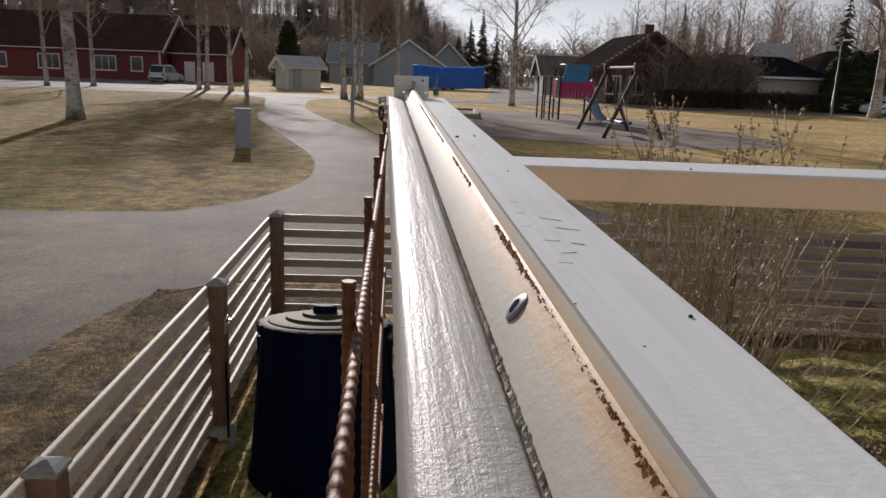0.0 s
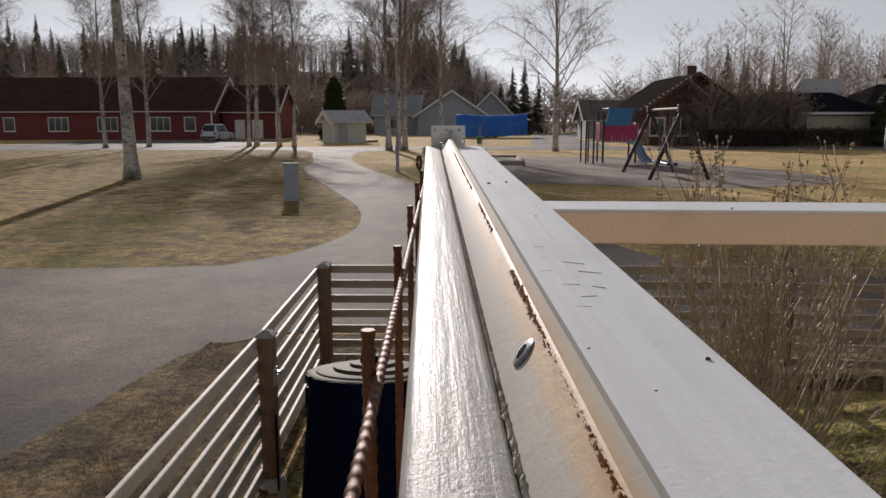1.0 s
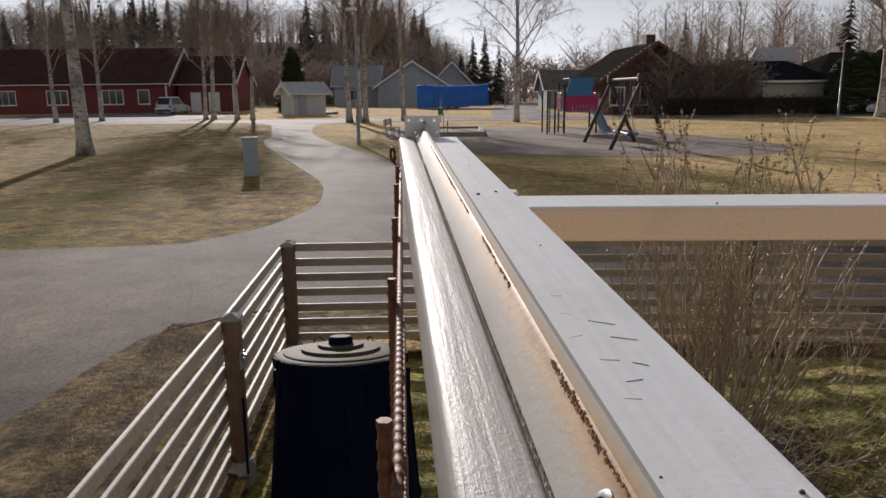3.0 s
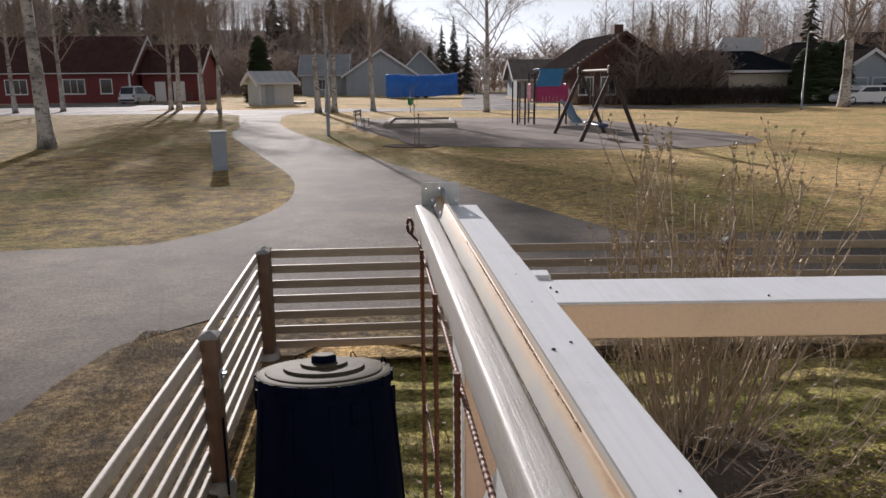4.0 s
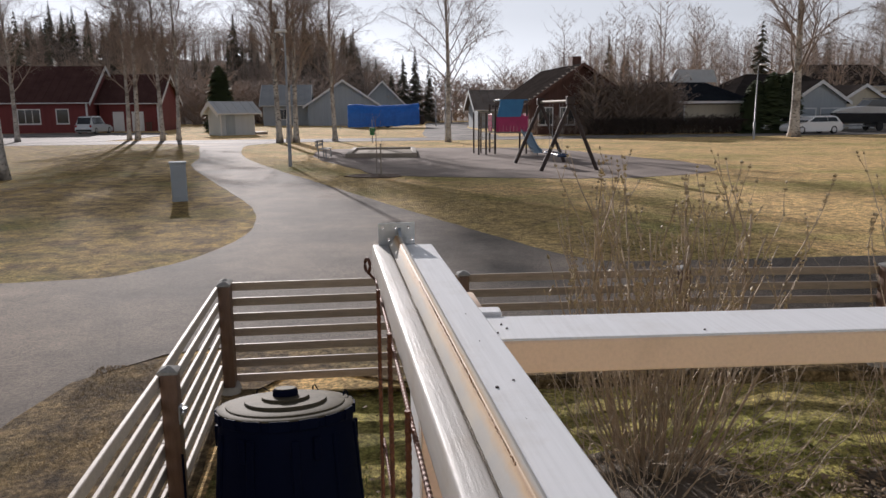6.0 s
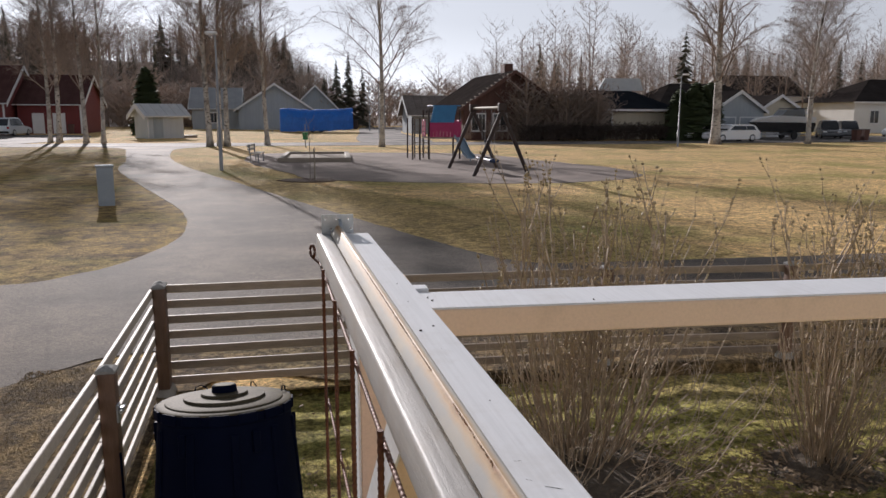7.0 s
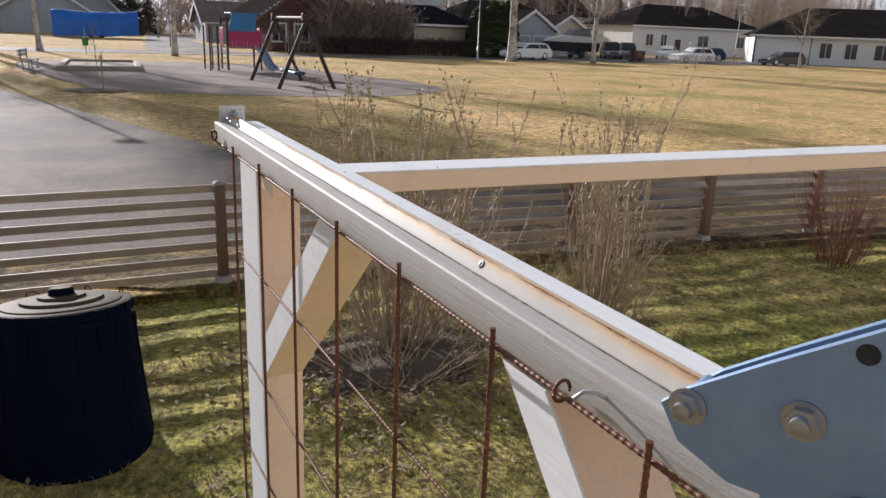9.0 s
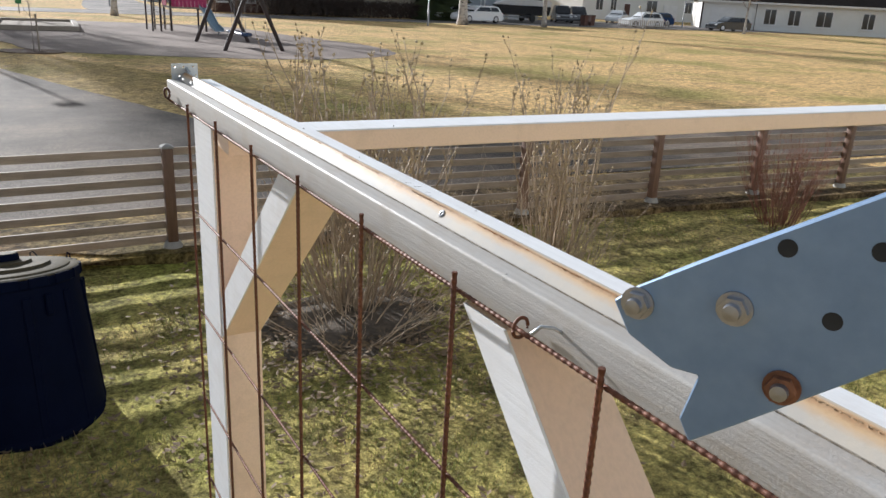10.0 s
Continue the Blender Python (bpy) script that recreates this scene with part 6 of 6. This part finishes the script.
part("top_beam", tube([(8.12, 27.7, 2.56), (8.12, 32.2, 2.56)], 0.055, 10), M["timber"], swing, "grey timber crossbar", 60)
for y in (29.2, 30.6):
    for dy in (-0.45, 0.0):
        part("chain", tube([(8.12, y + dy, 2.5), (8.12, y + dy, 0.55)], 0.008, 5), M["pole"], swing)
part("seat", box(7.9, 8.34, 28.6, 30.7, 0.46, 0.58, 0.04), M["car_blue"], swing, "dark blue low basket seat")

tower = thing("play_tower", "timber play tower with magenta panels and blue roof", "play tower", pose(8.35, 39.5, 0) @ Matrix.Diagonal((0.76, 0.82, 0.92, 1)))
for x in (-1.15, 1.0):
    for y in (-0.9, 1.0):
        part("post", tube([(x, y, 0), (x, y, 2.75)], 0.065, 8), M["timber_dark"], tower, "", 60)
part("floor_deck", box(-1.2, 1.06, -0.98, 1.08, 1.15, 1.24), M["timber"], tower)
for k in range(9):
    part("panel_board", box(-1.10 + 0.238 * k, -0.88 + 0.238 * k, -1.02, -0.98, 1.24, 2.12 if k % 2 else 1.95, 0.006), M["play_pink"], tower)
part("panel_rail", box(-1.12, 1.02, -1.045, -1.022, 1.55, 2.08), M["play_pink"], tower, "magenta board panel")
part("panel", box(1.08, 1.12, -0.9, 0.9, 1.26, 2.2, 0.01), M["play_pink"], tower)
part("panel", box(-1.26, -1.22, -0.2, 1.0, 1.26, 2.2, 0.01), M["play_pink"], tower)
part("roof", prism([(-1.10, 2.05), (-0.85, 2.95), (0.75, 2.95), (0.55, 2.05)], (-1.10, -1.05), "y"), M["play_blue"], tower, "slanted blue roof board")
part("roof", box(-0.9, 1.0, -1.05, 0.9, 2.95, 3.0, 0.01), M["play_blue"], tower, "blue roof board")
for x in (-2.35, -1.85):
    for y in (-1.3, 0.6):
        part("frame_post", tube([(x, y, 0), (x, y, 2.3)], 0.055, 8), M["timber_dark"], tower, "", 60)
for k in range(7):
    part("rung", tube([(-2.35, -1.3, 0.35 + 0.3 * k), (-1.15, -0.9, 0.35 + 0.3 * k)], 0.018, 6), M["timber"], tower, "", 60)
part("frame_rail", tube([(-2.35, -1.3, 2.28), (-1.15, -0.9, 2.28)], 0.04, 8), M["timber"], tower)
for k in range(4):
    part("net_rope", tube([(-2.2 + 0.32 * k, -1.25 + 0.1 * k, 0.05), (-2.2 + 0.32 * k, -1.25 + 0.1 * k, 2.28)], 0.012, 5), M["timber"], tower)
chute = bmesh.new()
pth = [(0.85, -0.9, 1.24), (0.9, -1.6, 1.0), (0.95, -3.0, 0.35), (1.0, -3.9, 0.18)]
for (xa, ya, za), (xb, yb, zb) in zip(pth, pth[1:]):
    for dx, w, hh in ((0, 0.24, 0.02), (-0.25, 0.02, 0.18), (0.25, 0.02, 0.18)):
        q = [(xa + dx - w, ya, za), (xa + dx + w, ya, za), (xb + dx + w, yb, zb), (xb + dx - w, yb, zb)]
        vs = [chute.verts.new(p) for p in q] + [chute.verts.new((p[0], p[1], p[2] + hh)) for p in q]
        for f in ((3, 2, 1, 0), (4, 5, 6, 7), (0, 1, 5, 4), (1, 2, 6, 5), (2, 3, 7, 6), (3, 0, 4, 7)):
            chute.faces.new([vs[i] for i in f])
part("slide", chute, M["slide"], tower, "blue-grey slide chute")
part("slide_support", tube([(1.0, -3.7, 0), (1.0, -3.7, 0.2)], 0.04, 6), M["pole"], tower)

sandbox = thing("sandbox", "low timber-framed sandbox on playground gravel", "sandbox", pose(1.8, 40.6, 0, 0, 0, -4))
for x0, x1, y0, y1 in ((-1.75, 1.75, -3.1, -2.85), (-1.75, 1.75, 2.85, 3.1), (-1.75, -1.5, -2.848, 2.848), (1.5, 1.75, -2.848, 2.848)):
    part("timber_edge", box(x0, x1, y0, y1, 0.0, 0.21, 0.02), M["timber"], sandbox)
part("sand_fill", box(-1.498, 1.498, -2.846, 2.846, 0.0, 0.10), M["sand"], sandbox, "dull grey-brown sand")

bench = thing("park_bench", "weathered slatted park bench beside the footpath", "bench", pose(-1.15, 38.0, 0, 0, 0, 80))
for k in range(3):
    part("seat_slat", box(-0.8, 0.8, -0.22 + 0.15 * k, -0.10 + 0.15 * k, 0.43, 0.47, 0.008), M["bench"], bench)
for k in range(2):
    part("back_slat", box(-0.8, 0.8, 0.26, 0.30, 0.58 + 0.16 * k, 0.70 + 0.16 * k, 0.008), M["bench"], bench)
for x in (-0.6, 0.6):
    part("leg", box(x - 0.03, x + 0.03, -0.20, -0.15, 0.0, 0.428, 0.01), M["pole"], bench)
    part("leg", box(x - 0.03, x + 0.03, 0.16, 0.21, 0.0, 0.428, 0.01), M["pole"], bench)
    part("back_support", box(x - 0.03, x + 0.03, 0.20, 0.258, 0.43, 0.88, 0.01), M["pole"], bench)

cab = thing("utility_cabinet", "grey metal utility cabinet standing on dry grass", "cabinet", pose(-4.42, 20.7, 0, 0, 0, 14))
part("body", box(-0.19, 0.19, -0.16, 0.16, 0.0, 0.98, 0.012, 2), M["cabinet"], cab, "", 40)
part("hood", box(-0.215, 0.215, -0.185, 0.185, 0.975, 1.03, 0.015, 2), M["cabinet"], cab, "", 40)
part("door_panel", box(-0.165, 0.165, -0.168, -0.158, 0.12, 0.92, 0.003), M["cabinet"], cab)


def street_lamp(x, y, h, arm, label, head=True):
    s = thing("street_lamp", label, "street lamp", (x, y, 0))
    part("pole", tube([(0, 0, 0), (0, 0, 1.2), (0, 0, 1.22), (0, 0, h)], [0.075, 0.075, 0.05, 0.035], 10), M["pole"], s, "", 60)
    part("arm", tube([(0, 0, h - 0.1), (arm * 0.5, -0.05, h + 0.05), (arm, -0.1, h + 0.06)], 0.025, 8), M["pole"], s)
    part("lamp_head", box(arm - 0.12, arm + 0.35, -0.22, 0.02, h + 0.0, h + 0.12, 0.04, 2), M["trim"], s, "pale lamp head")
    return s


street_lamp(-2.43, 32.5, 5.4, -0.25, "galvanised street lamp beside the footpath")
street_lamp(28.5, 51.2, 5.1, 0.2, "slim galvanised street lamp on the green")
street_lamp(67.0, 62.0, 6.0, -0.4, "street lamp in the parking yard")
for x, y in ((12.0, 104.0), (16.0, 118.0), (9.0, 70.5)):
    street_lamp(x, y, 5.6, 0.3, "distant street lamp along the side street")

bin_ = thing("litter_bin", "green litter bin on a pole by the sandbox", "litter bin", (1.7, 54.0, 0))
part("pole", tube([(0, 0, 0), (0, 0, 1.6)], 0.03, 8), M["pole"], bin_)
part("container", lathe([(0.0, 0.55), (0.17, 0.55), (0.2, 1.05), (0.0, 1.07)], 14), M["green"], bin_, "green container", 40)

sap = thing("sapling", "thin young sapling tied in a mulch bed", "tree", (0.95, 27.1, 0.03))
part("trunk", tube([(0, 0, 0), (0.02, 0, 0.8), (-0.01, 0.02, 1.6), (0.02, 0, 2.1)], [0.018, 0.014, 0.010, 0.004], 6), M["twig"], sap, "", 60)
rs2 = random.Random(9)
for k in range(9):
    z = 0.9 + 0.13 * k
    a = k * 2.4
    part("twig", tube([(0, 0, z), (math.cos(a) * 0.16, math.sin(a) * 0.16, z + 0.16), (math.cos(a) * 0.22, math.sin(a) * 0.22, z + 0.34)], [0.007, 0.005, 0.003], 4), M["twig"], sap)
part("stake", tube([(0.16, 0, 0), (0.16, 0, 1.1)], 0.025, 6), M["timber"], sap, "pale timber stake")


def wheelie(x, y, a):
    w = thing("wheelie_bin", "brown wheeled bin beside the parking yard", "wheelie bin", pose(x, y, 0.024, 0, 0, a), "wheeled bins")
    b = box(-0.28, 0.28, -0.3, 0.3, 0.08, 0.98)
    for v in b.verts:
        if v.co.z < 0.5:
            v.co.x *= 0.8
            v.co.y *= 0.8
    part("body", b, M["brown_wall"], w)
    part("lid", box(-0.31, 0.31, -0.34, 0.34, 0.985, 1.06, 0.03), M["timber_dark"], w)
    for sgn in (-1, 1):
        part("wheel", lathe([(0.0, -0.03), (0.1, -0.03), (0.1, 0.03), (0.0, 0.03)], 12), M["rubber"], w).matrix_local = pose(sgn * 0.24, 0.28, 0.1, 0, 90, 0)


wheelie(49.4, 58.0, 10)
wheelie(50.4, 58.2, 4)
wheelie(-22.8, 92.5, 0)
pick = thing("picket_fence", "low white picket fence by the parking yard", "fence", pose(53.2, 57.4, 0, 0, 0, -6))
for k in range(26):
    part("picket", box(0.24 * k, 0.24 * k + 0.09, -0.012, 0.012, 0.05, 0.80, 0.006), M["timber"], pick)
for z in (0.25, 0.7):
    part("rail", box(-0.05, 6.2, 0.014, 0.05, z, z + 0.08), M["trim"], pick)
for x in (0.1, 3.1, 6.1):
    part("post", box(x - 0.04, x + 0.04, 0.052, 0.13, 0.0, 0.9), M["trim"], pick)
